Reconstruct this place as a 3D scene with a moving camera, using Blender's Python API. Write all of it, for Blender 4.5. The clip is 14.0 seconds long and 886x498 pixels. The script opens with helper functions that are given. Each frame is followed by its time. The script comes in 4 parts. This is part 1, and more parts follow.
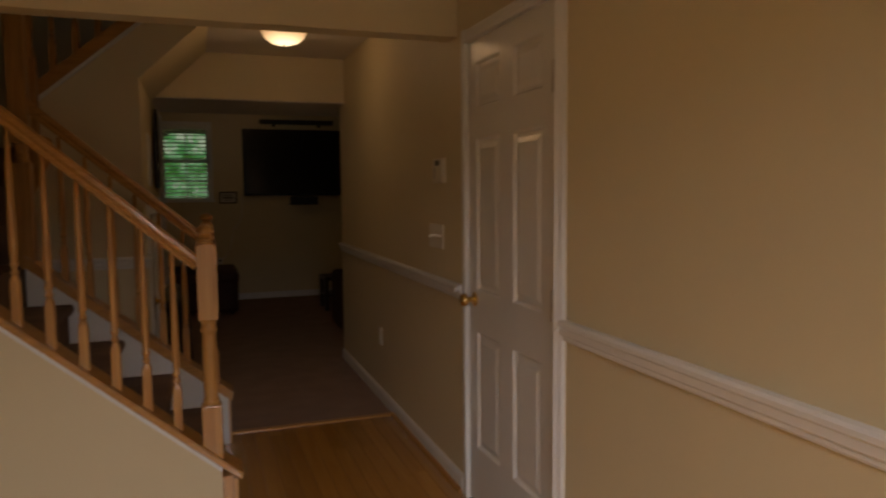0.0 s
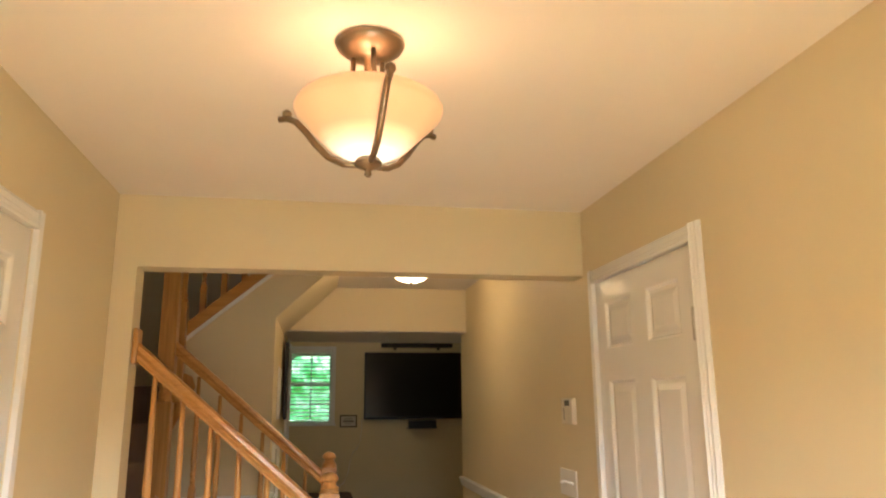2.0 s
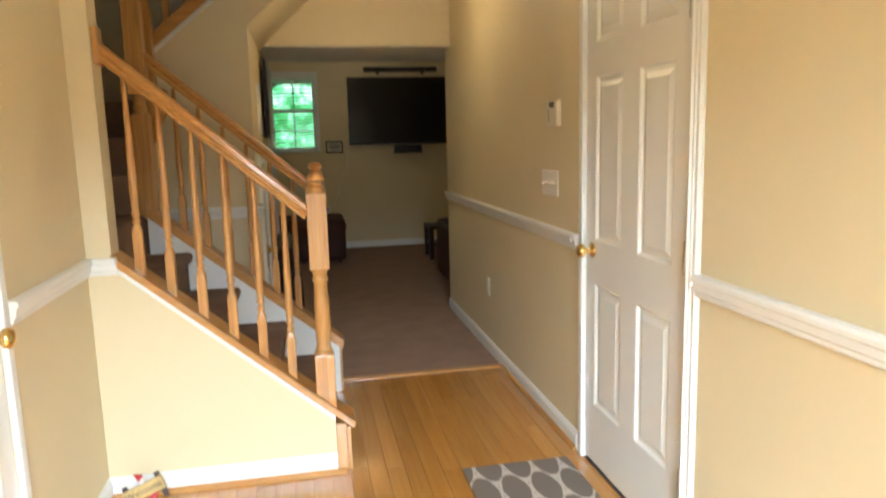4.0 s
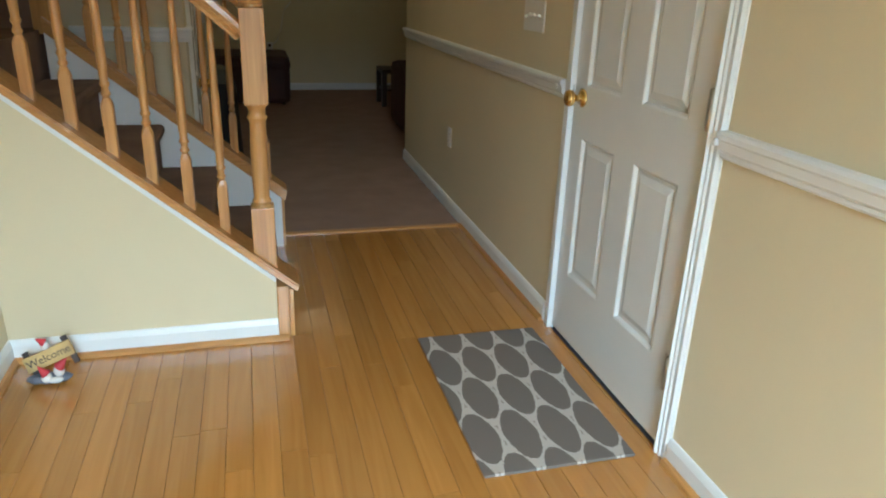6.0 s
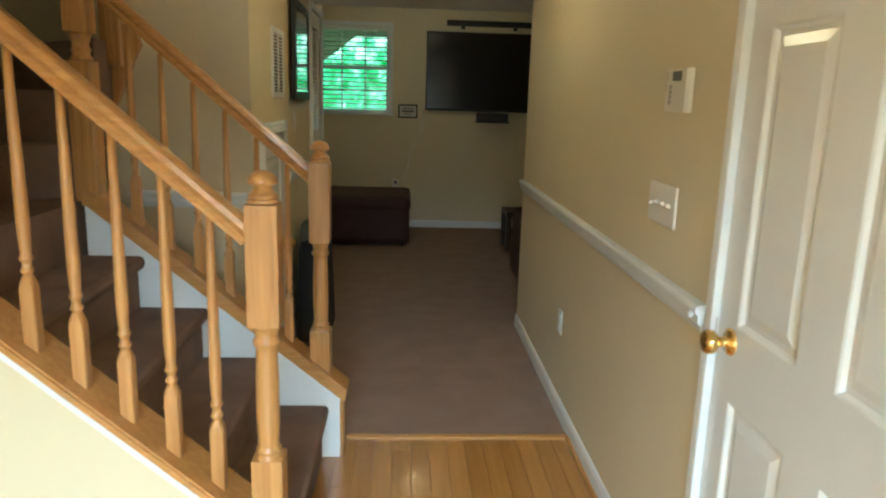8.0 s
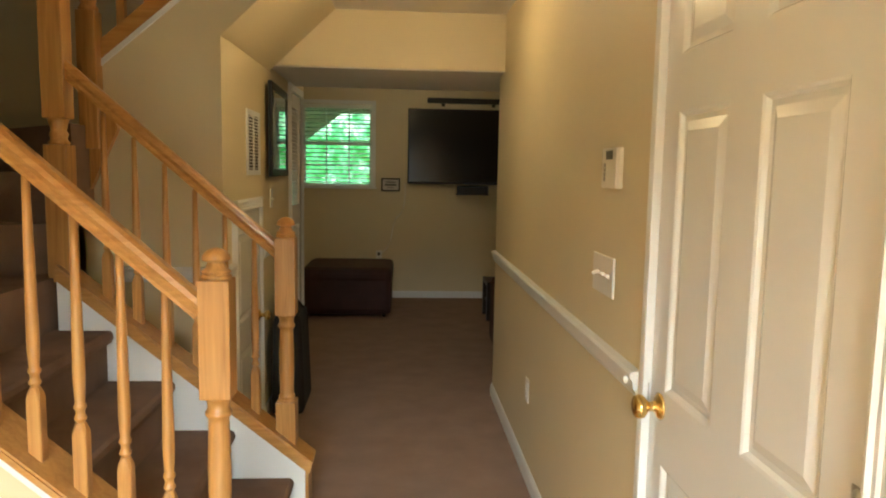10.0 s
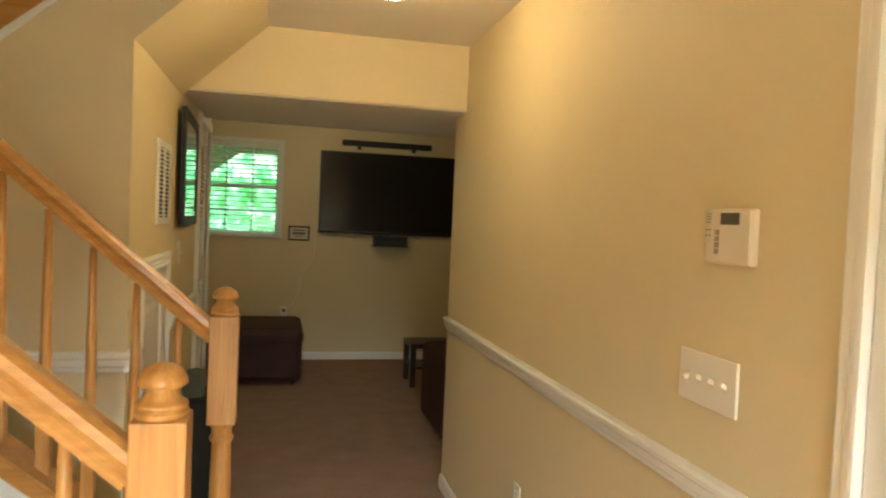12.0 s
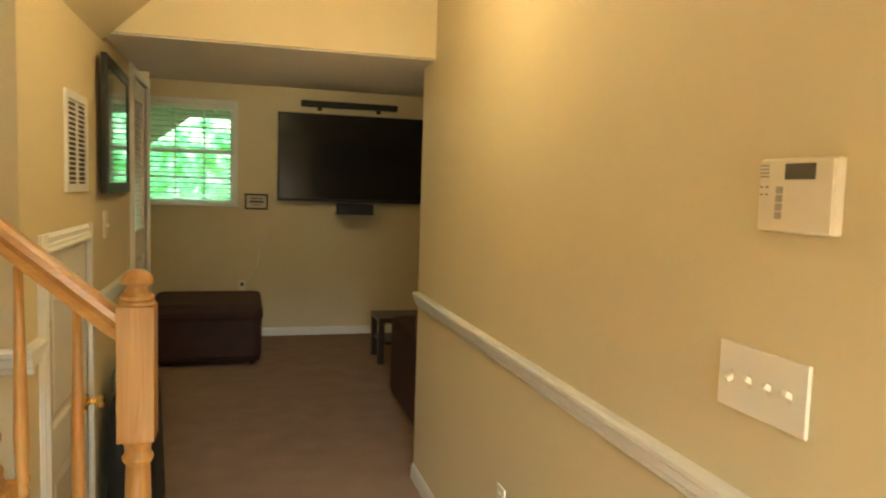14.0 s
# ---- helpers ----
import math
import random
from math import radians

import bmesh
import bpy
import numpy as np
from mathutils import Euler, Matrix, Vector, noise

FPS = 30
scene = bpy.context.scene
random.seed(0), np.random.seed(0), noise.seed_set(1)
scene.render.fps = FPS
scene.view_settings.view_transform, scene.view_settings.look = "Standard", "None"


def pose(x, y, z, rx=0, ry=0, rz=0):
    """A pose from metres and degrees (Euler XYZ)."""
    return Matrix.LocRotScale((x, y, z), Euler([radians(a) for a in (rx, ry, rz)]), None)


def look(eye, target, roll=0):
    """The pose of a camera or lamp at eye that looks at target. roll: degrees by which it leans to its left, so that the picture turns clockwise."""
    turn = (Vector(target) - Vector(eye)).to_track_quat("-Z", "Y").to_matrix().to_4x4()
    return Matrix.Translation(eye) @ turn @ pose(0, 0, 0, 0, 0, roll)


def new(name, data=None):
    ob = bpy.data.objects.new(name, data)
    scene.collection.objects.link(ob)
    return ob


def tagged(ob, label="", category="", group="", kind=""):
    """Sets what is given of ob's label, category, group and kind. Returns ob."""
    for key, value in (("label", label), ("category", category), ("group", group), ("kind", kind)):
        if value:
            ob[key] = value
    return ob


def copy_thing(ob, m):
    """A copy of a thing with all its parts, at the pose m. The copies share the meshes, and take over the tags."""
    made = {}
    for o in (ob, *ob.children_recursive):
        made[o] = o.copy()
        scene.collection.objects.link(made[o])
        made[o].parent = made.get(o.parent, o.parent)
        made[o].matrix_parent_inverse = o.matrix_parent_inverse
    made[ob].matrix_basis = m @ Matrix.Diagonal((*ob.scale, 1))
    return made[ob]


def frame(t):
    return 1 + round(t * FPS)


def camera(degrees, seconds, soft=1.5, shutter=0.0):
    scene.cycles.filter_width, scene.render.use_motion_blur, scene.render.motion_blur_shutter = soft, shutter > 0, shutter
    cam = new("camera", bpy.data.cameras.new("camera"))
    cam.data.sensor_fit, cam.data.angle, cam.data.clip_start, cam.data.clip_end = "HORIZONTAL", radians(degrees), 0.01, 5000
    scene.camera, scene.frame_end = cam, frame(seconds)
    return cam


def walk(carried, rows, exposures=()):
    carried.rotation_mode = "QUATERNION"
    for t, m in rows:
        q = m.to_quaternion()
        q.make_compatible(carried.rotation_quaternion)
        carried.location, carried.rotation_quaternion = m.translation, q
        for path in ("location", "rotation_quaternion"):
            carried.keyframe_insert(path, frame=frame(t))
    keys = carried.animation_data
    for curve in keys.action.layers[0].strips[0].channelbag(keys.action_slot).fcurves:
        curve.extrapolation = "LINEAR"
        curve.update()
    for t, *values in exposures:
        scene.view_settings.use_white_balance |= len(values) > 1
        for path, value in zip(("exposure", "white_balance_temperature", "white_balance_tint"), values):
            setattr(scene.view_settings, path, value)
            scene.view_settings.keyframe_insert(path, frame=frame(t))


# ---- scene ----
cam = camera(64.7, 14.0, 2.0, 0.35)
PATH = [
    (0, (0.019, 0.251, 1.408), (0.68, 2.13, 1.237), -0.5),
    (0.5, (0.039, 0.367, 1.418), (0.444, 2.314, 1.213), -0.4),
    (1, (0.017, 0.389, 1.46), (0.393, 2.352, 1.393), -0.3),
    (1.5, (0.003, 0.356, 1.504), (0.382, 2.306, 1.729), -0.2),
    (2, (-0.016, 0.321, 1.539), (0.331, 2.244, 1.969), -0.5),
    (2.5, (-0.02, 0.315, 1.54), (0.301, 2.23, 2.02), -0.8),
    (3, (0.002, 0.345, 1.493), (0.317, 2.306, 1.733), -1.9),
    (3.5, (0.01, 0.371, 1.441), (0.347, 2.342, 1.431), -2.4),
    (4, (0.01, 0.398, 1.395), (0.387, 2.337, 1.083), -1.5),
    (4.2, (0.013, 0.407, 1.381), (0.403, 2.325, 0.969), -1.4),
    (6.3, (0.044, 0.937, 1.286), (0.552, 2.734, 0.571), 2.3),
    (6.5, (0.05, 1.035, 1.332), (0.516, 2.845, 0.621), 2.1),
    (7, (0.054, 1.259, 1.406), (0.536, 3.12, 0.852), 2.3),
    (7.5, (0.139, 1.424, 1.416), (0.572, 3.329, 0.988), 1.8),
    (8, (0.402, 1.569, 1.45), (0.511, 3.523, 1.035), 1.7),
    (8.5, (0.527, 1.511, 1.473), (0.652, 3.483, 1.163), 1.5),
    (9, (0.556, 1.445, 1.475), (0.703, 3.427, 1.254), 1.2),
    (9.2, (0.55, 1.448, 1.464), (0.666, 3.431, 1.237), 1.0),
    (11.3, (0.365, 1.734, 1.499), (0.594, 3.716, 1.358), 1.5),
    (11.5, (0.312, 1.85, 1.486), (0.623, 3.822, 1.369), 2.3),
    (12, (0.214, 2.19, 1.5), (0.67, 4.136, 1.424), 2.5),
    (12.5, (0.094, 2.387, 1.484), (0.909, 4.207, 1.343), 2.1),
    (13, (0.059, 2.435, 1.495), (1.126, 4.117, 1.322), 2.1),
    (13.5, (0.186, 2.521, 1.495), (0.984, 4.341, 1.273), 0.5),
    (14, (0.305, 2.583, 1.487), (0.85, 4.5, 1.32), 1.8),
]
EXPOSURES = [(0.0, -2.4, 6700, 22), (0.5, -1.15, 6300, 18), (1.0, -0.24, 6000, 14), (1.5, 0.15, 5750, 10), (2.5, 0.15, 5500, 7), (3.0, 0.22, 5400, 5), (3.5, 0.36, 5300, 2), (4.0, 0.24, 5200, 1), (6.5, -0.58, 4600, -8), (7.0, -0.25, 4650, -9), (7.5, 0.14, 4700, -9), (8.0, 0.27, 4650, -9), (8.5, 0.38, 4600, -10), (9.0, 0.12, 4950, -4), (11.5, 0.76, 5800, -1), (12.5, 0.80, 5750, -4), (13.0, 0.80, 5300, -5), (13.5, 0.88, 5800, -4), (14.0, 1.0, 6050, -6)]
walk(cam, [(t, look(eye, target, roll)) for t, eye, target, roll in PATH], EXPOSURES)

# ---- light ----
world = bpy.data.worlds.new("world")
scene.world = world
world.use_nodes = True
_wn = world.node_tree
_sky = _wn.nodes.new("ShaderNodeTexSky")
_sky.sky_type = 'NISHITA'
_sky.sun_disc = False
_sky.sun_elevation, _sky.sun_rotation = radians(45), radians(280)
_wn.links.new(_sky.outputs[0], _wn.nodes["Background"].inputs[0])
_wn.nodes["Background"].inputs[1].default_value = 0.12


def lamp(name, kind, m, energy, color, **extra):
    data = bpy.data.lights.new(name, kind)
    data.energy, data.color = energy, color
    ob = new(name, data)
    ob.matrix_world = m
    if kind == 'AREA':
        data.shape, data.size, data.size_y = 'RECTANGLE', extra["w"], extra["h"]
    elif kind == 'SUN':
        data.angle = radians(extra["angle"])
    else:
        data.shadow_soft_size = extra["r"]
    return ob


SUN = lamp("sun", 'SUN', look((-9, -1.5, 9), (0, 0, 0)), 2.5, (1.0, 0.95, 0.86), angle=0.5)
DOOR_SKY = lamp("front_door_sky", 'AREA', look((0.25, -2.6, 3.1), (0.25, 0.9, 0.5)), 2200, (1.0, 0.985, 0.95), w=2.4, h=1.8)
DOOR_GROUND = lamp("front_door_daylight", 'AREA', look((0.25, -1.0, 1.0), (0.0, 1.6, 0.2)), 9, (1.0, 0.97, 0.9), w=0.95, h=1.9)
WIN_SKY = lamp("back_window_daylight", 'AREA', look((-0.2, 13.5, 2.78), (-0.2, 9.6, 1.70)), 60, (0.86, 1.0, 0.86), w=2.4, h=0.4)
FAMILY_BULB = lamp("family_room_bulb", 'POINT', Matrix.Translation((0.54, 8.05, 2.335)), 8.3, (1.0, 0.68, 0.34), r=0.05)
FOYER_BULB = lamp("foyer_bulb", 'POINT', Matrix.Translation((0.088, 1.858, 2.165)), 1.45, (1.0, 0.76, 0.48), r=0.05)
HALL_BULB = lamp("hall_bulb", 'POINT', Matrix.Translation((0.565, 4.70, 2.335)), 8.6, (1.0, 0.63, 0.28), r=0.05)
# Unseen warm fill lamp, added under the stairwell ceiling to brighten the walls.
STAIR_FILL = lamp("stairwell_fill", 'AREA', look((-0.6, 4.2, 4.1), (-0.6, 4.3, 0)), 1.3, (1.0, 0.70, 0.38), w=1.0, h=1.0)


# ---- materials ----
def mat(name, color, rough=0.6, metal=0.0, vary=0.06, scale=3.0, bump=0.0, bscale=120.0, spec=0.5, coat=0.0):
    m = bpy.data.materials.new(name)
    m.use_nodes = True
    nt = m.node_tree
    b = nt.nodes["Principled BSDF"]
    b.inputs["Roughness"].default_value = rough
    b.inputs["Metallic"].default_value = metal
    b.inputs["Specular IOR Level"].default_value = spec
    b.inputs["Coat Weight"].default_value = coat
    b.inputs["Coat Roughness"].default_value = 0.12
    tc = nt.nodes.new("ShaderNodeTexCoord")
    n = nt.nodes.new("ShaderNodeTexNoise")
    n.inputs["Scale"].default_value, n.inputs["Detail"].default_value = scale, 5
    nt.links.new(tc.outputs["Object"], n.inputs["Vector"])
    r = nt.nodes.new("ShaderNodeValToRGB")
    lo = [max(0, c * (1 - vary)) for c in color]
    hi = [min(1, c * (1 + vary)) for c in color]
    r.color_ramp.elements[0].color, r.color_ramp.elements[1].color = (*lo, 1), (*hi, 1)
    r.color_ramp.elements[0].position, r.color_ramp.elements[1].position = 0.3, 0.7
    nt.links.new(n.outputs["Fac"], r.inputs[0])
    nt.links.new(r.outputs[0], b.inputs["Base Color"])
    if bump:
        n2 = nt.nodes.new("ShaderNodeTexNoise")
        n2.inputs["Scale"].default_value, n2.inputs["Detail"].default_value = bscale, 3
        nt.links.new(tc.outputs["Object"], n2.inputs["Vector"])
        bp = nt.nodes.new("ShaderNodeBump")
        bp.inputs["Strength"].default_value, bp.inputs["Distance"].default_value = bump, 0.003
        nt.links.new(n2.outputs["Fac"], bp.inputs["Height"])
        nt.links.new(bp.outputs[0], b.inputs["Normal"])
    return m


def wood(name, dark, light, axis, rough=0.35, each=0.0, grain=1.0, coat=0.3):
    """Wood with its grain along x, y or z (or slanted, by a turn about y)."""
    m = bpy.data.materials.new(name)
    m.use_nodes = True
    nt = m.node_tree
    b = nt.nodes["Principled BSDF"]
    b.inputs["Roughness"].default_value = rough
    b.inputs["Coat Weight"].default_value = coat
    b.inputs["Coat Roughness"].default_value = 0.15
    geo = nt.nodes.new("ShaderNodeNewGeometry")
    mp = nt.nodes.new("ShaderNodeMapping")
    nt.links.new(geo.outputs["Position"], mp.inputs[0])
    long = 2.0
    s = {"x": (long, 45, 45), "y": (45, long, 45), "z": (45, 45, long), "slope": (long, 45, 45)}[axis]
    mp.inputs["Scale"].default_value = s
    if axis == "slope":
        mp.inputs["Rotation"].default_value = (0, radians(-40), 0)
    info = nt.nodes.new("ShaderNodeObjectInfo")
    add = nt.nodes.new("ShaderNodeVectorMath")
    add.operation = 'ADD'
    mul = nt.nodes.new("ShaderNodeMath")
    mul.operation, mul.inputs[1].default_value = 'MULTIPLY', 37.0
    nt.links.new(info.outputs["Random"], mul.inputs[0])
    nt.links.new(mp.outputs[0], add.inputs[0])
    nt.links.new(mul.outputs[0], add.inputs[1])
    n = nt.nodes.new("ShaderNodeTexNoise")
    n.inputs["Scale"].default_value, n.inputs["Detail"].default_value = grain, 7
    n.inputs["Distortion"].default_value = 1.2
    nt.links.new(add.outputs[0], n.inputs["Vector"])
    r = nt.nodes.new("ShaderNodeValToRGB")
    r.color_ramp.elements[0].color, r.color_ramp.elements[1].color = (*dark, 1), (*light, 1)
    r.color_ramp.elements[0].position, r.color_ramp.elements[1].position = 0.22, 0.74
    nt.links.new(n.outputs["Fac"], r.inputs[0])
    hsv = nt.nodes.new("ShaderNodeHueSaturation")
    mr = nt.nodes.new("ShaderNodeMapRange")
    mr.inputs[3].default_value, mr.inputs[4].default_value = 1 - each, 1 + each
    nt.links.new(info.outputs["Random"], mr.inputs[0])
    nt.links.new(mr.outputs[0], hsv.inputs["Value"])
    nt.links.new(r.outputs[0], hsv.inputs["Color"])
    nt.links.new(hsv.outputs[0], b.inputs["Base Color"])
    bp = nt.nodes.new("ShaderNodeBump")
    bp.inputs["Strength"].default_value, bp.inputs["Distance"].default_value = 0.15, 0.001
    nt.links.new(n.outputs["Fac"], bp.inputs["Height"])
    nt.links.new(bp.outputs[0], b.inputs["Normal"])
    return m


def glow(name, color, strength):
    m = bpy.data.materials.new(name)
    m.use_nodes = True
    b = m.node_tree.nodes["Principled BSDF"]
    b.inputs["Base Color"].default_value = (*color, 1)
    b.inputs["Roughness"].default_value = 0.35
    b.inputs["Emission Color"].default_value = (*color, 1)
    b.inputs["Emission Strength"].default_value = strength
    return m


def lamp_glass(name, rim, core, strength, centre, reach):
    """Alabaster glass lit from the bulb inside: brighter near the bulb."""
    m = glow(name, rim, strength)
    nt = m.node_tree
    b = nt.nodes["Principled BSDF"]
    geo = nt.nodes.new("ShaderNodeNewGeometry")
    d = nt.nodes.new("ShaderNodeVectorMath")
    d.operation = 'DISTANCE'
    d.inputs[1].default_value = centre
    nt.links.new(geo.outputs["Position"], d.inputs[0])
    mr = nt.nodes.new("ShaderNodeMapRange")
    mr.inputs[1].default_value, mr.inputs[2].default_value = reach[0], reach[1]
    mr.inputs[3].default_value, mr.inputs[4].default_value = 1, 0
    nt.links.new(d.outputs["Value"], mr.inputs[0])
    n = nt.nodes.new("ShaderNodeTexNoise")
    n.inputs["Scale"].default_value, n.inputs["Detail"].default_value = 9, 4
    nt.links.new(geo.outputs["Position"], n.inputs["Vector"])
    mx = nt.nodes.new("ShaderNodeMix")
    mx.data_type = 'RGBA'
    mx.inputs[6].default_value, mx.inputs[7].default_value = (*rim, 1), (*core, 1)
    nt.links.new(mr.outputs[0], mx.inputs[0])
    nt.links.new(mx.outputs[2], b.inputs["Emission Color"])
    st = nt.nodes.new("ShaderNodeMath")
    st.operation = 'MULTIPLY_ADD'
    st.inputs[1].default_value, st.inputs[2].default_value = strength * 4.5, strength * 0.75
    nt.links.new(mr.outputs[0], st.inputs[0])
    st2 = nt.nodes.new("ShaderNodeMath")
    st2.operation = 'MULTIPLY'
    mr2 = nt.nodes.new("ShaderNodeMapRange")
    mr2.inputs[3].default_value, mr2.inputs[4].default_value = 0.85, 1.15
    nt.links.new(n.outputs["Fac"], mr2.inputs[0])
    nt.links.new(st.outputs[0], st2.inputs[0])
    nt.links.new(mr2.outputs[0], st2.inputs[1])
    nt.links.new(st2.outputs[0], b.inputs["Emission Strength"])
    return m


WALL = mat("tan_wall_paint", (0.69, 0.595, 0.385), 0.55, vary=0.03, scale=1.3, bump=0.12, bscale=260, spec=0.35)
CEIL = mat("ceiling_paint", (0.80, 0.75, 0.67), 0.9, vary=0.02, scale=2, bump=0.25, bscale=180, spec=0.2)
TRIM = mat("white_trim_paint", (0.79, 0.79, 0.77), 0.32, vary=0.02, scale=6, bump=0.04, bscale=60)
DOORW = mat("white_door_paint", (0.765, 0.755, 0.72), 0.20, vary=0.02, scale=4, bump=0.03, bscale=90)
OAK_FLOOR = wood("oak_floor", (0.38, 0.168, 0.029), (0.48, 0.226, 0.042), "y", 0.24, 0.13, grain=0.7, coat=0.9)
OAK_FLOOR.node_tree.nodes["Principled BSDF"].inputs["Coat Roughness"].default_value = 0.07
OAK_X = wood("oak_trim_across", (0.37, 0.168, 0.040), (0.55, 0.288, 0.080), "x", 0.35)
OAK_Y = wood("oak_trim_along", (0.37, 0.168, 0.040), (0.55, 0.288, 0.080), "y", 0.35)
OAK_Z = wood("oak_upright", (0.35, 0.155, 0.036), (0.61, 0.330, 0.094), "z", 0.35, 0.08)
OAK_S = wood("oak_sloping", (0.39, 0.178, 0.042), (0.58, 0.312, 0.088), "slope", 0.32)
CARPET = mat("mauve_carpet", (0.295, 0.205, 0.158), 0.98, vary=0.10, scale=5, bump=0.5, bscale=190, spec=0.08)
STAIR_CARPET = mat("brown_stair_carpet", (0.215, 0.145, 0.110), 0.98, vary=0.16, scale=6, bump=0.6, bscale=190, spec=0.08)
BRASS = mat("polished_brass", (0.83, 0.60, 0.22), 0.16, 1.0, vary=0.05)
STEEL = mat("worn_hinge_steel", (0.52, 0.50, 0.46), 0.30, 1.0, vary=0.12, scale=30)
BRONZE = mat("brushed_bronze", (0.27, 0.20, 0.13), 0.38, 0.9, vary=0.15, scale=20)
LEATHER = mat("dark_red_brown_leather", (0.040, 0.013, 0.010), 0.55, vary=0.25, scale=6, bump=0.4, bscale=90, spec=0.3)
BLACKWOOD = mat("black_brown_wood", (0.028, 0.020, 0.016), 0.35, vary=0.2, scale=12)
BLACK = mat("black_plastic", (0.007, 0.007, 0.007), 0.5, vary=0.1)
SCREEN = mat("dark_screen", (0.008, 0.008, 0.009), 0.16, vary=0.05)
CLOTH = mat("black_cloth", (0.014, 0.014, 0.015), 0.9, vary=0.2, scale=9, bump=0.5, bscale=200)
GREYC = mat("grey_cloth", (0.09, 0.10, 0.085), 0.9, vary=0.2, scale=9, bump=0.5, bscale=200)
PLASTIC = mat("white_plastic", (0.80, 0.76, 0.68), 0.35, vary=0.02)
CREAM = mat("cream_plastic", (0.74, 0.67, 0.55), 0.4, vary=0.02)
LCD = mat("grey_lcd", (0.10, 0.09, 0.07), 0.45, vary=0.05)
KEYGREY = mat("grey_keys", (0.34, 0.31, 0.26), 0.5, vary=0.05)
PAPER = mat("paper", (0.62, 0.58, 0.50), 0.8, vary=0.06)
INK = mat("grey_print", (0.16, 0.15, 0.13), 0.8)
BLIND = mat("white_blind_slat", (0.80, 0.82, 0.76), 0.45, vary=0.02)
BOARD = mat("painted_sign_board", (0.52, 0.37, 0.14), 0.6, vary=0.25, scale=18)
RED = mat("red_paint", (0.45, 0.03, 0.04), 0.5)
SNOW = mat("white_paint", (0.75, 0.72, 0.68), 0.6)
DARKP = mat("dark_brown_paint", (0.05, 0.035, 0.03), 0.6)
GREYP = mat("grey_paint", (0.14, 0.15, 0.19), 0.6)
PRINT = mat("dark_print", (0.05, 0.055, 0.05), 0.7, vary=0.4, scale=5)
GRASS = mat("grass", (0.07, 0.13, 0.03), 0.9, vary=0.3, scale=2)
BRICKY = mat("outside_wall", (0.4, 0.36, 0.3), 0.8)
DECK = mat("weathered_deck_board", (0.62, 0.60, 0.55), 0.8, vary=0.1, scale=8)

GLASS = bpy.data.materials.new("clear_glass")
GLASS.use_nodes = True
_g = GLASS.node_tree.nodes["Principled BSDF"]
_g.inputs["Transmission Weight"].default_value, _g.inputs["Roughness"].default_value, _g.inputs["IOR"].default_value = 1.0, 0.02, 1.45

FOYER_GLASS = lamp_glass("lit_alabaster_glass", (1.0, 0.66, 0.36), (1.0, 0.88, 0.62), 0.27, (0.088, 1.858, 2.125), (0.050, 0.120))
HALL_GLASS = lamp_glass("lit_dome_glass", (1.0, 0.58, 0.22), (1.0, 0.78, 0.42), 2.0, (0.565, 4.68, 2.30), (0.05, 0.16))


def rug_material():
    m = mat("trellis_rug", (0.5, 0.5, 0.5), 0.95, bump=0.8, bscale=500, spec=0.1)
    nt = m.node_tree
    b = nt.nodes["Principled BSDF"]
    geo = nt.nodes.new("ShaderNodeNewGeometry")
    warp = nt.nodes.new("ShaderNodeTexNoise")
    warp.inputs["Scale"].default_value = 130
    nt.links.new(geo.outputs["Position"], warp.inputs["Vector"])
    wv = nt.nodes.new("ShaderNodeVectorMath")
    wv.operation = 'MULTIPLY_ADD'
    wv.inputs[1].default_value = (0.012, 0.014, 0)
    nt.links.new(warp.outputs["Color"], wv.inputs[0])
    nt.links.new(geo.outputs["Position"], wv.inputs[2])
    sep = nt.nodes.new("ShaderNodeSeparateXYZ")
    nt.links.new(wv.outputs[0], sep.inputs[0])

    def op(kind, a, v=None, w=None):
        n = nt.nodes.new("ShaderNodeMath")
        n.operation = kind
        for i, x in enumerate((a, v, w)):
            if x is None:
                continue
            if isinstance(x, (int, float)):
                n.inputs[i].default_value = x
            else:
                nt.links.new(x, n.inputs[i])
        return n.outputs[0]

    def cell(ox, oy):
        u = op('FRACT', op('MULTIPLY_ADD', sep.outputs[0], 1 / 0.1248, ox))
        v = op('FRACT', op('MULTIPLY_ADD', sep.outputs[1], 1 / 0.424, oy))
        du = op('ABSOLUTE', op('SUBTRACT', u, 0.5))
        dv = op('ABSOLUTE', op('SUBTRACT', v, 0.5))
        return op('ADD', op('POWER', op('DIVIDE', du, 0.44), 2.3), op('POWER', op('DIVIDE', dv, 0.295), 1.35))
    near = op('MINIMUM', cell(0.292, 0.66), cell(0.792, 0.16))
    dark = op('LESS_THAN', near, 1.0)
    seam = op('MULTIPLY', op('GREATER_THAN', near, 1.42), 0.55)
    mx = nt.nodes.new("ShaderNodeMix")
    mx.data_type = 'RGBA'
    mx.inputs[6].default_value, mx.inputs[7].default_value = (0.53, 0.48, 0.41, 1), (0.185, 0.155, 0.130, 1)
    nt.links.new(op('MAXIMUM', dark, seam), mx.inputs[0])
    nt.links.new(mx.outputs[2], b.inputs["Base Color"])
    return m


RUG = rug_material()


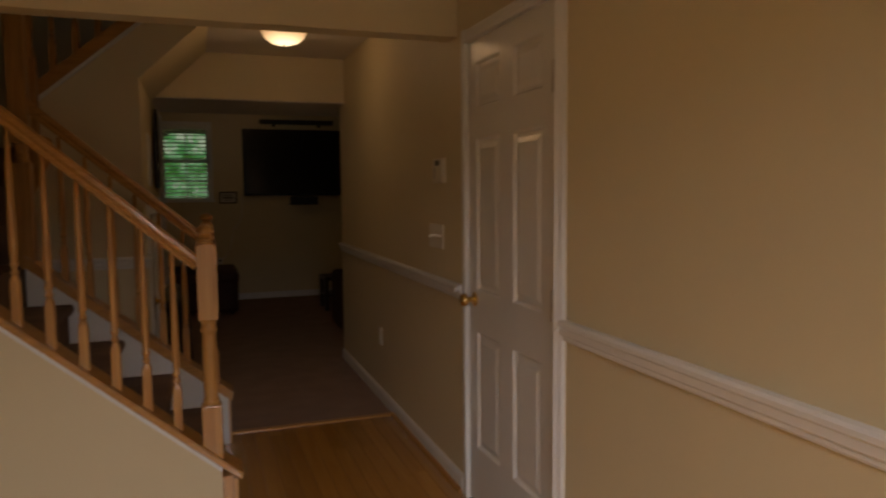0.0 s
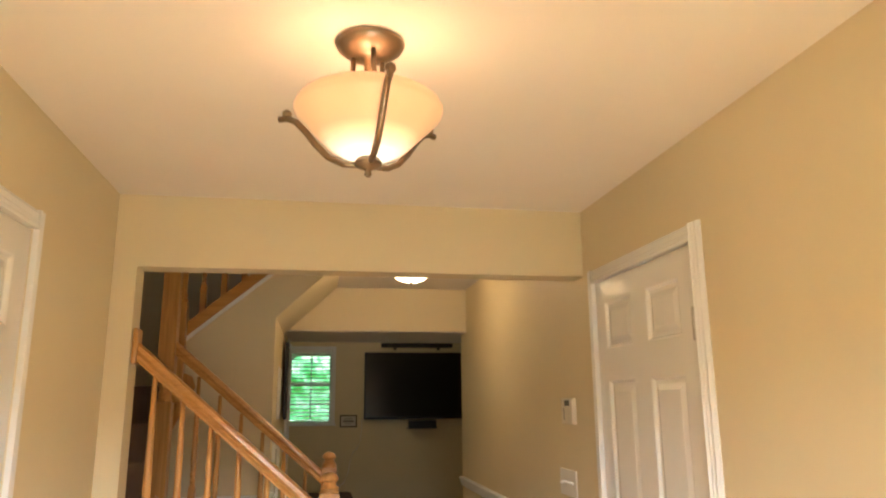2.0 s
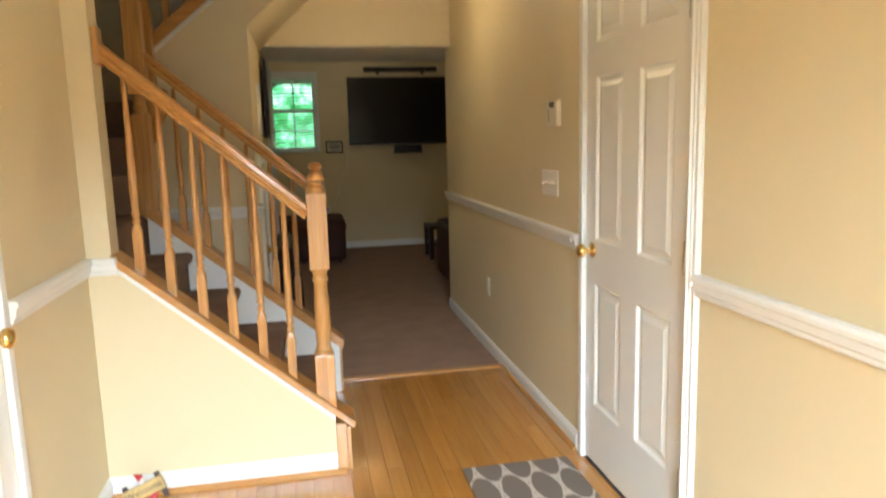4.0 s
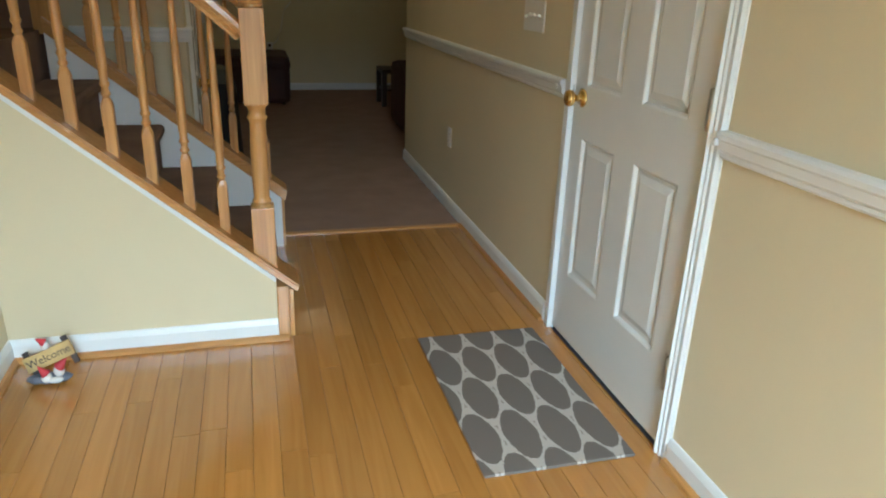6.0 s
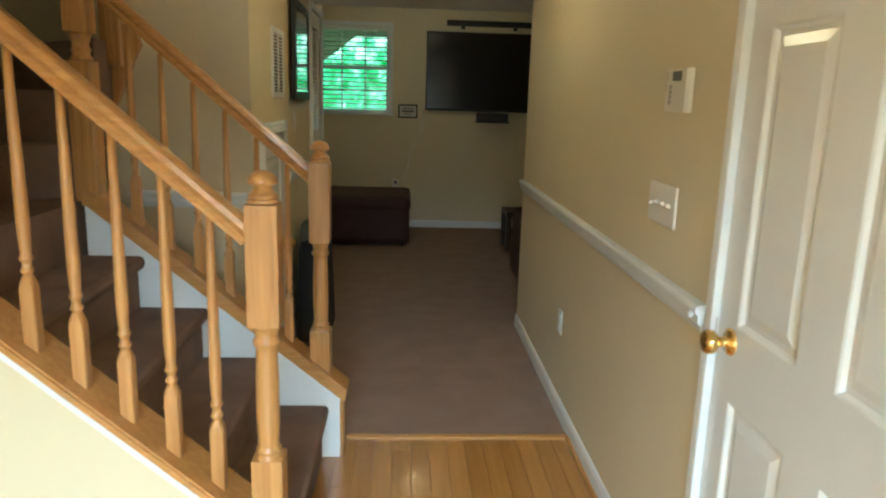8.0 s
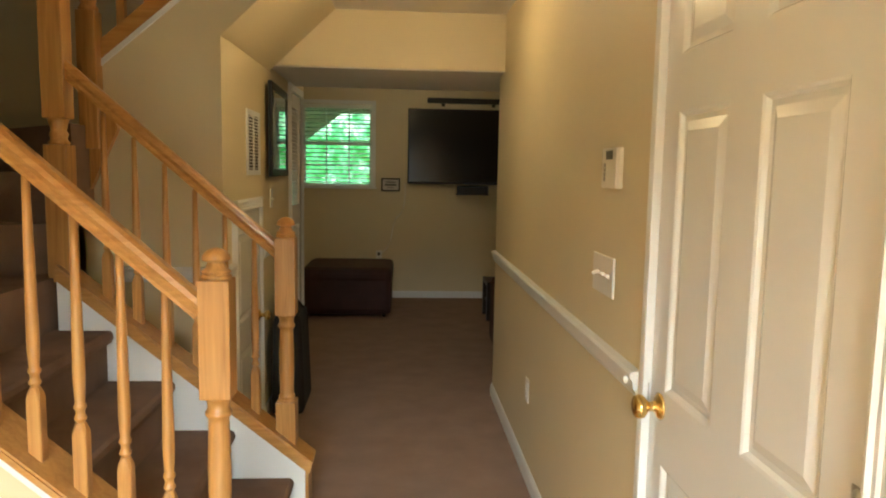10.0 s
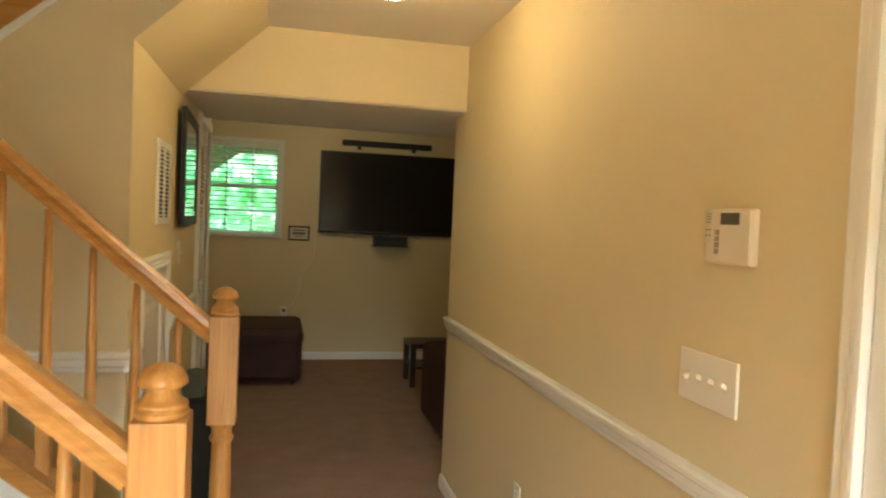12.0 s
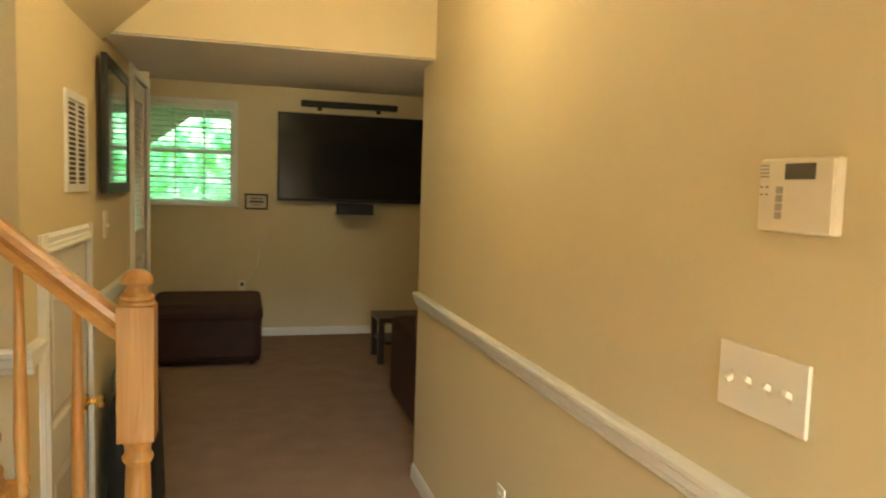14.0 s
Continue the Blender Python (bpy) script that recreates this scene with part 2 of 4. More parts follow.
# Flat foliage backdrop: its daylight is painted in as emission.
def foliage_backdrop():
    m = bpy.data.materials.new("glowing_foliage_far_off")
    m.use_nodes = True
    nt = m.node_tree
    b = nt.nodes["Principled BSDF"]
    geo = nt.nodes.new("ShaderNodeNewGeometry")
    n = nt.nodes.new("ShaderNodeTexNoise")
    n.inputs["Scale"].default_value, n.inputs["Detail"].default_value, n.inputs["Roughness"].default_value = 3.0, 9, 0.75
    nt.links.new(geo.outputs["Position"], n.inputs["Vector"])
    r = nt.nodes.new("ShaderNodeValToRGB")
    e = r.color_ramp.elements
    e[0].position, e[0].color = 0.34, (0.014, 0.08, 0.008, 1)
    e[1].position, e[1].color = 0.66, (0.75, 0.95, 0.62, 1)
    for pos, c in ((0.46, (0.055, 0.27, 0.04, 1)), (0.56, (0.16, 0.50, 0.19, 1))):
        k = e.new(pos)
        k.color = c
    sp = nt.nodes.new("ShaderNodeSeparateXYZ")
    nt.links.new(geo.outputs["Position"], sp.inputs[0])
    # Bright sky between the leaves painted in: paler from z 2.0 to 2.8.
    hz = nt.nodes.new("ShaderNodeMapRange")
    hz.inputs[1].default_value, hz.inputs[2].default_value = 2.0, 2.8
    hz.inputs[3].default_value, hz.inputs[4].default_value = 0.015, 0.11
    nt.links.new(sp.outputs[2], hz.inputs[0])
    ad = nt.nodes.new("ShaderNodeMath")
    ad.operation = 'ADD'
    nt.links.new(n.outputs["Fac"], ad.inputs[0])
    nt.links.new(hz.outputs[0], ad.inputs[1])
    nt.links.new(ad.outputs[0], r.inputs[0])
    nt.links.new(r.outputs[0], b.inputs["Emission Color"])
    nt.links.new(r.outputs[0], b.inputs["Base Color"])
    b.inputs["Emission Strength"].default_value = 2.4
    b.inputs["Roughness"].default_value = 1.0
    return m


LEAFY = foliage_backdrop()


# ---- mesh helpers ----
def box(bm, x0, x1, y0, y1, z0, z1, bevel=0.0):
    r = bmesh.ops.create_cube(bm, size=1)
    v = r["verts"]
    bmesh.ops.scale(bm, vec=(x1 - x0, y1 - y0, z1 - z0), verts=v)
    bmesh.ops.translate(bm, vec=((x0 + x1) / 2, (y0 + y1) / 2, (z0 + z1) / 2), verts=v)
    if bevel:
        es = list({e for q in v for e in q.link_edges})
        bmesh.ops.bevel(bm, geom=es, offset=bevel, segments=2, affect='EDGES', profile=0.6)
    return bm


def prism(bm, poly, axis, a, b):
    """Extrude a polygon: axis x takes (y, z), axis y takes (x, z), axis z takes (x, y)."""
    def at(p, d):
        return {"x": (d, p[0], p[1]), "y": (p[0], d, p[1]), "z": (p[0], p[1], d)}[axis]
    lo = [bm.verts.new(at(p, a)) for p in poly]
    hi = [bm.verts.new(at(p, b)) for p in poly]
    bm.faces.new(lo)
    bm.faces.new(hi)
    for i in range(len(poly)):
        j = (i + 1) % len(poly)
        bm.faces.new((lo[i], lo[j], hi[j], hi[i]))
    bmesh.ops.recalc_face_normals(bm, faces=bm.faces)
    return bm


def lathe(bm, profile, m=None, seg=20):
    """Turn (radius, height) pairs about z, then move by the matrix m."""
    m = m or Matrix()
    rings = []
    for r, z in profile:
        rings.append([bm.verts.new(m @ Vector((r * math.cos(2 * math.pi * i / seg), r * math.sin(2 * math.pi * i / seg), z))) for i in range(seg)])
    for a, b in zip(rings, rings[1:]):
        for i in range(seg):
            j = (i + 1) % seg
            bm.faces.new((a[i], a[j], b[j], b[i])).smooth = True
    bm.faces.new(rings[0])
    bm.faces.new(rings[-1])
    bmesh.ops.recalc_face_normals(bm, faces=bm.faces)
    return bm


def tube(bm, pts, r, seg=8):
    pts = [Vector(p) for p in pts]
    rings = []
    for i, p in enumerate(pts):
        d = (pts[min(i + 1, len(pts) - 1)] - pts[max(i - 1, 0)]).normalized()
        up = Vector((0, 0, 1)) if abs(d.z) < 0.9 else Vector((1, 0, 0))
        s = d.cross(up).normalized()
        u = s.cross(d)
        rings.append([bm.verts.new(p + r * (math.cos(2 * math.pi * k / seg) * s + math.sin(2 * math.pi * k / seg) * u)) for k in range(seg)])
    for a, b in zip(rings, rings[1:]):
        for k in range(seg):
            j = (k + 1) % seg
            bm.faces.new((a[k], a[j], b[j], b[k])).smooth = True
    bm.faces.new(rings[0])
    bm.faces.new(rings[-1])
    bmesh.ops.recalc_face_normals(bm, faces=bm.faces)
    return bm


def B():
    return bmesh.new()


def mesh_of(name, bm, material):
    me = bpy.data.meshes.new(name)
    bm.to_mesh(me)
    bm.free()
    me.materials.append(material)
    return me


def part(name, bm, material, parent, label=""):
    ob = new(name, mesh_of(name, bm, material))
    ob.parent = parent
    ob.matrix_parent_inverse = parent.matrix_basis.inverted()
    return tagged(ob, label)


def setting(name, bm, material, label="", category=""):
    return tagged(new(name, mesh_of(name, bm, material)), label, category, kind="structure")


def thing(name, at, label, category, group=""):
    ob = new(name)
    ob.matrix_basis = Matrix.Translation(at)
    ob.empty_display_size = 0.1
    return tagged(ob, label, category, group)


def solo(name, bm, material, label, category, group=""):
    return tagged(new(name, mesh_of(name, bm, material)), label, category, group)


# ---- plan ----
XR, XL = 1.15, -0.825          # foyer walls
YB, YH, HT = -0.95, 3.247, 0.12  # back wall, cross wall, its thickness
ZF, ZH = 2.383, 2.425          # foyer and hall ceilings
YS, XU = 4.65, -0.265          # wall beneath the upper flight, wall of the closet
YE, YFAR = 5.775, 9.60         # end of the hall, far wall
ZT = 4.3
D1, D2 = 2.315, 3.130          # right door, along y
L1, L2 = 1.585, 2.440          # left door
DH = 2.035


def wall_x(name, x0, x1, y0, y1, z1, holes=(), label="tan painted wall"):
    """A wall along y with openings (y0, y1, z0, z1)."""
    bm = B()
    ys = sorted({y0, y1, *[h[0] for h in holes], *[h[1] for h in holes]})
    for a, b in zip(ys, ys[1:]):
        hs = [h for h in holes if h[0] <= a and h[1] >= b]
        z = 0
        for h in hs:
            if h[2] > z:
                box(bm, x0, x1, a, b, z, h[2])
            z = h[3]
        box(bm, x0, x1, a, b, z, z1)
    return setting(name, bm, WALL, label, "wall")


wall_x("wall_right", XR, XR + HT, YB, 5.99, 2.7, [(D1, D2, 0, DH)])
wall_x("wall_left", XL - HT, XL, YB, YH, 2.7, [(L1, L2, 0, DH)])
bm = B()
for x0, x1, z0, z1 in ((XL - 0.3, -0.25, 0, 2.7), (0.75, XR + HT, 0, 2.7), (-0.25, 0.75, 2.1, 2.7)):
    box(bm, x0, x1, YB - 0.15, YB, z0, z1)
setting("wall_front", bm, WALL, "tan painted wall round the open front doorway", "wall")
bm = B()
box(bm, -2.0, -0.735, YH, YH + HT, 0, ZT)
box(bm, -0.735, XR + HT, YH, YH + HT, 2.085, ZT)
setting("wall_cross", bm, WALL, "tan painted header wall over the hall opening", "wall")
# knee wall beneath the stair rail
CAP0 = (-0.735, 0.945)
CAP1 = (0.083, 0.247)
bm = prism(B(), [(-0.735, 0), (0.083, 0), CAP1, CAP0], "y", YH, YH + HT)
setting("wall_knee", bm, WALL, "tan painted knee wall beneath the stairs", "wall")
bm = prism(B(), [(-0.80, 0), (0.136, 0), (0.136, 0.273), (-0.80, 1.045)], "y", 4.245, 4.345)
setting("wall_knee_back", bm, TRIM, "white painted knee wall on the hall side of the stairs", "wall")
# wall beneath the upper flight, its underside and the hall bulkhead
bm = prism(B(), [(-0.865, 0), (XU, 0), (XU, 2.05), (0.127, ZH), (0.127, 2.66), (-0.785, 1.895), (-0.865, 1.83)], "y", YS, YS + 0.1)
setting("wall_stair_side", bm, WALL, "tan painted wall beneath the upper flight", "wall")
bm = prism(B(), [(XU - 0.005, 2.05), (0.127, ZH), (0.127, ZH + 0.06), (XU - 0.1, 2.06)], "y", YS + 0.1, YE)
setting("ceiling_stair_soffit", bm, WALL, "tan painted sloping underside of the upper flight", "ceiling")
wall_x("wall_closet", XU - 0.1, XU, YS + 0.1, 7.25, 2.06, [(4.86, 5.46, 0, 1.265), (6.535, 7.13, 0, 2.035)])
bm = B()
box(bm, XU - 0.1, XU, 5.85, 7.25, 2.06, 2.45)
setting("wall_closet_top", bm, WALL, "tan painted wall above the louvred door", "wall")
bm = B()
box(bm, XU - 0.1, XR + 2.4, YE, 6.80, 2.093, ZT)
setting("wall_bulkhead", bm, WALL, "tan painted bulkhead at the end of the hall", "wall")
bm = B()
box(bm, XU, XR + 2.39, YE + 0.012, 6.795, 2.086, 2.0925)
setting("ceiling_bulkhead", bm, CEIL, "off-white underside of the bulkhead", "ceiling")
bm = B()
box(bm, XR + HT, 3.6, 5.87, 5.99, 0, 2.093)
setting("wall_family_near", bm, WALL, "tan painted wall behind the sofa", "wall")
WX0, WX1, WZ0, WZ1 = -0.60, 0.19, 1.29, 2.225
bm = B()
box(bm, -2.3, WX0, YFAR, YFAR + 0.15, 0, 2.5)
box(bm, WX1, 3.6, YFAR, YFAR + 0.15, 0, 2.5)
box(bm, WX0, WX1, YFAR, YFAR + 0.15, 0, WZ0)
box(bm, WX0, WX1, YFAR, YFAR + 0.15, WZ1, 2.5)
setting("wall_far", bm, WALL, "tan painted far wall behind the television", "wall")
bm = box(B(), 3.5, 3.6, 5.99, YFAR, 0, 2.5)
setting("wall_family_right", bm, WALL, "tan painted side wall", "wall")
bm = B()
box(bm, -2.3, -2.2, 7.15, YFAR, 0, 2.5)
box(bm, -2.3, XU - 0.1, 7.15, 7.25, 0, 2.5)
setting("wall_family_left", bm, WALL, "tan painted side wall", "wall")
bm = B()
box(bm, XL, XR, YB, YH, ZF, ZF + 0.1)
setting("ceiling_foyer", bm, CEIL, "off-white painted foyer ceiling", "ceiling")
bm = B()
box(bm, 0.127, XR, YH + HT, YE, ZH, ZH + 0.2)
setting("ceiling_hall", bm, CEIL, "off-white painted hall ceiling", "ceiling")
bm = B()
box(bm, -2.2, 3.5, 6.80, YFAR, 2.43, 2.53)
setting("ceiling_family", bm, CEIL, "off-white painted ceiling", "ceiling")
bm = B()
box(bm, -2.0, -1.85, YH + HT, 5.9, 0, ZT)
box(bm, -2.0, XU - 0.1, YE - 0.02, YE + 0.1, 0, ZT)
box(bm, 0.127, 0.2, YH + HT, YS, ZH + 0.2, ZT)
box(bm, XR, XR + 0.1, YS, YE, 2.7, ZT)
# Unseen closet wall and ceiling, added to keep sun from the louvred door.
box(bm, -2.0, -1.9, 5.9, 7.15, 0, 2.5)
box(bm, -1.9, XU - 0.1, 5.906, 7.15, 2.45, 2.5)
setting("wall_stairwell", bm, WALL, "tan painted stairwell wall with an unseen closet enclosure", "wall")
bm = B()
box(bm, -2.0, XR + 0.1, YH, YE, ZT, ZT + 0.1)
setting("ceiling_stairwell", bm, CEIL, "off-white stairwell ceiling", "ceiling")
bm = B()
box(bm, -2.3, 3.6, YB, YFAR, -0.10, -0.022)
setting("floor_slab", bm, DARKP, "dark subfloor beneath the boards and carpet", "floor")
bm = B()
box(bm, -2.2, XR, 4.415, 6.0, -0.022, 0.004)
box(bm, -2.2, 3.5, 6.0, YFAR, -0.022, 0.004)
setting("floor_carpet", bm, CARPET, "mauve brown pile carpet in the hall and family room", "carpet")
FLOOR = setting("floor_hardwood", box(B(), XL, XR, YB, 4.40, -0.022, -0.015), OAK_Y, "honey oak strip floor in the foyer", "floor")
bm = prism(B(), [(4.385, 0), (4.385, 0.008), (4.395, 0.012), (4.415, 0.012), (4.425, 0.006), (4.425, 0)], "x", 0.165, XR - 0.014)
setting("trim_threshold", bm, OAK_X, "oak strip between the boards and the carpet", "threshold")


# ---- trim ----
def moulding(name, outline, axis, a, b, base, sign, material, label):
    """A moulding along an axis: outline holds (out, z) from the wall at base, sign says which way out is."""
    bm = prism(B(), [(base + sign * o, z) for o, z in outline], axis, a, b)
    return setting(name, bm, material, label, "trim")


RAIL = [(0, 0.908), (0.010, 0.908), (0.013, 0.914), (0.012, 0.922), (0.020, 0.930), (0.022, 0.950), (0.029, 0.957), (0.030, 0.969), (0.024, 0.976), (0, 0.977)]
RAIL2 = [(o, z + 0.055) for o, z in RAIL]
BASE = [(0, 0), (0.013, 0), (0.013, 0.062), (0.009, 0.074), (0.005, 0.082), (0, 0.084)]
QUARTER = [(0.0125, 0), (0.030, 0), (0.028, 0.009), (0.022, 0.016), (0.0125, 0.019)]
# along y: prism axis y takes (x, z)
for nm, outline, material, label in (("trim_chair_rail", RAIL, TRIM, "white moulded chair rail"), ("baseboard", BASE, TRIM, "white painted baseboard"), ("trim_quarter_round", QUARTER, OAK_Y, "oak quarter round at the floor")):
    q = nm == "trim_quarter_round"
    moulding(nm, outline, "y", YB, 2.257, XR, -1, material, label)
    moulding(nm, [(o, z - 0.003) for o, z in outline] if outline is RAIL else outline, "y", 3.193, 4.39 if q else 5.99, XR, -1, material, label)
    moulding(nm, outline, "y", 2.505, YH, XL, 1, material, label)
    moulding(nm, outline, "y", YB, 1.52, XL, 1, material, label)
moulding("trim_chair_rail", RAIL, "x", XL, -0.715, YH, -1, TRIM, "white moulded chair rail")
moulding("baseboard", BASE, "x", XL, 0.083, YH, -1, TRIM, "white painted baseboard")
moulding("trim_quarter_round", QUARTER, "x", XL, 0.120, YH, -1, OAK_X, "oak quarter round at the floor")
moulding("trim_chair_rail", RAIL2, "y", YS - 0.02, 4.79, XU, 1, TRIM, "white moulded chair rail")
moulding("trim_chair_rail", RAIL2, "y", 5.535, 6.465, XU, 1, TRIM, "white moulded chair rail")
moulding("trim_chair_rail", RAIL2, "x", -0.785, XU + 0.03, YS, -1, TRIM, "white moulded chair rail")
moulding("baseboard", BASE, "y", 5.535, 6.465, XU, 1, TRIM, "white painted baseboard")
moulding("baseboard", BASE, "x", -2.2, 3.5, YFAR, -1, TRIM, "white painted baseboard")
moulding("baseboard", BASE, "x", XR, 3.5, 5.99, 1, TRIM, "white painted baseboard")
# rounded nose of chair rail beside the doors
for y in (3.206, 2.250):
    part("rail_end_button", lathe(B(), [(0.004, -0.004), (0.010, 0), (0.010, 0.005), (0.004, 0.009)], pose(XR - 0.034, y, 0.950, 0, -90, 0), 12), TRIM, bpy.data.objects["trim_chair_rail"])

CASING = [(0, 0.0), (0.016, 0.0), (0.018, 0.008), (0.012, 0.014), (0.014, 0.024), (0.010, 0.029), (0.012, 0.045), (0.006, 0.052), (0.004, 0.057), (0, 0.057)]


def casing(name, x, sign, y0, y1, top, label):
    """Door casing round y0..y1 up to top on a wall at x; sign: the side that it stands out to."""
    w = 0.057
    bm = B()
    prism(bm, [(x + sign * o, y1 + d) for o, d in CASING], "z", 0, top + w)
    prism(bm, [(x + sign * o, y0 - d) for o, d in CASING], "z", 0, top + w)
    prism(bm, [(x + sign * o * 0.98, top + d) for o, d in CASING], "y", y0, y1)
    t = -sign * 0.12
    for a, b in ((y0 - 0.012, y0), (y1, y1 + 0.012)):
        box(bm, min(x, x + t), max(x, x + t), a, b, 0, top + 0.012)
    box(bm, min(x, x + t), max(x, x + t), y0, y1, top, top + 0.012)
    return setting(name, bm, TRIM, label, "door frame")


def leaf_face(bm, X, sign, y0, y1, z0, z1, panels):
    """The moulded face of a door at X, with sunk and raised panels (y0, y1, z0, z1)."""
    ys = sorted({y0, y1, *[p[0] for p in panels], *[p[1] for p in panels]})
    zs = sorted({z0, z1, *[p[2] for p in panels], *[p[3] for p in panels]})

    def quad(*pts):
        bm.faces.new([bm.verts.new(p) for p in pts])
    for a, b in zip(ys, ys[1:]):
        for c, d in zip(zs, zs[1:]):
            if any(p[0] <= a and p[1] >= b and p[2] <= c and p[3] >= d for p in panels):
                continue
            quad((X, a, c), (X, b, c), (X, b, d), (X, a, d))
    for p in panels:
        rings = []
        for inset, depth in ((0, 0), (0.006, -0.003), (0.012, -0.011), (0.024, -0.011), (0.046, -0.003)):
            x = X + sign * depth
            rings.append([(x, p[0] + inset, p[2] + inset), (x, p[1] - inset, p[2] + inset), (x, p[1] - inset, p[3] - inset), (x, p[0] + inset, p[3] - inset)])
        for r, s in zip(rings, rings[1:]):
            for i in range(4):
                j = (i + 1) % 4
                quad(r[i], r[j], s[j], s[i])
        quad(*rings[-1])


def six_panels(y0, y1):
    w = y1 - y0
    cols = ((y0 + 0.142 * w, y0 + 0.438 * w), (y0 + 0.593 * w, y0 + 0.889 * w))
    return [(a, b, c, d) for a, b in cols for c, d in ((0.268, 0.79), (0.968, 1.622), (1.748, 1.94))]


def knob(parent, x, sign, y, z):
    k = part("door_knob", lathe(B(), [(0.012, 0), (0.032, 0.001), (0.033, 0.005), (0.026, 0.010), (0.013, 0.014), (0.011, 0.030), (0.018, 0.036), (0.027, 0.044), (0.029, 0.054), (0.025, 0.063), (0.012, 0.068), (0.002, 0.069)], pose(x, y, z, 0, 90 * sign, 0), 24), BRASS, parent, "polished brass knob")
    return k


def hinge(parent, x, sign, y, z):
    bm = lathe(B(), [(0.004, -0.055), (0.0105, -0.050), (0.0105, 0.050), (0.004, 0.055)], Matrix.Translation((x + sign * 0.011, y, z)), 10)
    box(bm, x + sign * 0.0005 - 0.001, x + sign * 0.0005 + 0.001, y, y + 0.034, z - 0.047, z + 0.047)
    part("hinge", bm, STEEL, parent, "worn grey steel hinge")


def panel_door(name, x, sign, y0, y1, top, label, panels, knob_y, knob_z, hinges=()):
    """A panel door in a wall at x; its face is flush with the wall."""
    gap = 0.004
    bm = B()
    X = x - sign * 0.003
    leaf_face(bm, X, sign, y0 + gap, y1 - gap, 0.014, top - gap, panels)
    a, b = sorted((X - sign * 0.0125, X - sign * 0.036))
    box(bm, a, b, y0 + gap, y1 - gap, 0.014, top - gap)
    for q0, q1, r0, r1 in ((y0 + gap, y0 + gap + 0.02, 0.014, top - gap), (y1 - gap - 0.02, y1 - gap, 0.014, top - gap), (y0 + gap, y1 - gap, 0.014, 0.034), (y0 + gap, y1 - gap, top - gap - 0.02, top - gap)):
        box(bm, *sorted((X - sign * 0.0006, X - sign * 0.013)), q0, q1, r0, r1)
    bmesh.ops.recalc_face_normals(bm, faces=bm.faces)
    door = setting(name, bm, DOORW, label, "door")
    knob(door, X, sign, knob_y, knob_z)
    for hy, hz in hinges:
        hinge(door, x, sign, hy, hz)
    return door


casing("trim_casing_right", XR, -1, D1, D2, DH, "white moulded door casing")
panel_door("door_1", XR, -1, D1, D2, DH, "closed white six-panel door with a brass knob", six_panels(D1, D2), 3.058, 0.928, [(D1 + 0.004, z) for z in (1.774, 1.014, 0.262)])
part("strike_plate", box(B(), XR - 0.004, XR - 0.0015, D2 - 0.003, D2 + 0.010, 0.895, 0.965), STEEL, bpy.data.objects["door_1"])
casing("trim_casing_left", XL, 1, L1, L2, DH, "white moulded door casing")
panel_door("door_2", XL, 1, L1, L2, DH, "closed white six-panel closet door with a brass knob", six_panels(L1, L2), L2 - 0.075, 0.907)
casing("trim_casing_understair", XU, 1, 4.86, 5.46, 1.265, "white casing of the low cupboard door")
panel_door("door_3", XU, 1, 4.86, 5.46, 1.265, "low white cupboard door beneath the stairs", [(4.96, 5.36, 0.2, 0.55), (4.96, 5.36, 0.70, 1.15)], 5.415, 0.655, [(4.863, 1.02), (4.863, 0.25)])
casing("trim_casing_louvre", XU, 1, 6.535, 7.13, 2.035, "white moulded door casing")

# louvred door
LD = setting("door_4", box(B(), XU - 0.04, XU - 0.006, 6.539, 6.63, 0.014, 2.031), DOORW, "white louvred closet door", "door")
for a, b, c, d in ((7.035, 7.126, 0.014, 2.031), (6.63, 7.035, 0.014, 0.22), (6.63, 7.035, 1.06, 1.21), (6.63, 7.035, 1.93, 2.031)):
    part("rail" if b - a > 0.2 else "stile", box(B(), XU - 0.04, XU - 0.006, a, b, c, d), DOORW, LD)
_slat = None
for lo, hi in ((0.24, 1.05), (1.23, 1.92)):
    z = lo
    while z < hi:
        if _slat is None:
            _slat = part("slat", box(B(), -0.018, 0.018, 6.63, 7.035, -0.0035, 0.0035), DOORW, LD)
            s = _slat
        else:
            s = _slat.copy()
            scene.collection.objects.link(s)
        s.matrix_basis = Matrix.Translation((XU - 0.022, 0, z)) @ pose(0, 0, 0, 0, 55, 0)
        z += 0.027

# ---- stairs ----
RUN, RISE, NX0 = 0.232, 0.203, 0.105


def carpet_step(bm, x_nose, x_back, y0, y1, z0, z1):
    """A carpeted step that rises towards -x: a rounded nose and a riser set back."""
    n = 0.028
    prism(bm, [(x_nose - n, z0), (x_nose - n, z1 - 0.05), (x_nose - 0.008, z1 - 0.046), (x_nose, z1 - 0.028), (x_nose - 0.003, z1 - 0.010), (x_nose - 0.014, z1), (x_back, z1), (x_back, z0)], "y", y0, y1)


STAIR = tagged(new("staircase"), "carpeted staircase with oak rails and white stringers", "staircase", kind="structure")
for k in range(5):
    bm = B()
    x = NX0 - RUN * k
    carpet_step(bm, x, x - RUN - 0.03 if k < 4 else x - 0.01, YH + HT, 4.244, 0 if k == 0 else 0.19 + RISE * (k - 1), 0.226 + RISE * k)
    part("carpeted_step", bm, STAIR_CARPET, STAIR, "brown carpeted step")
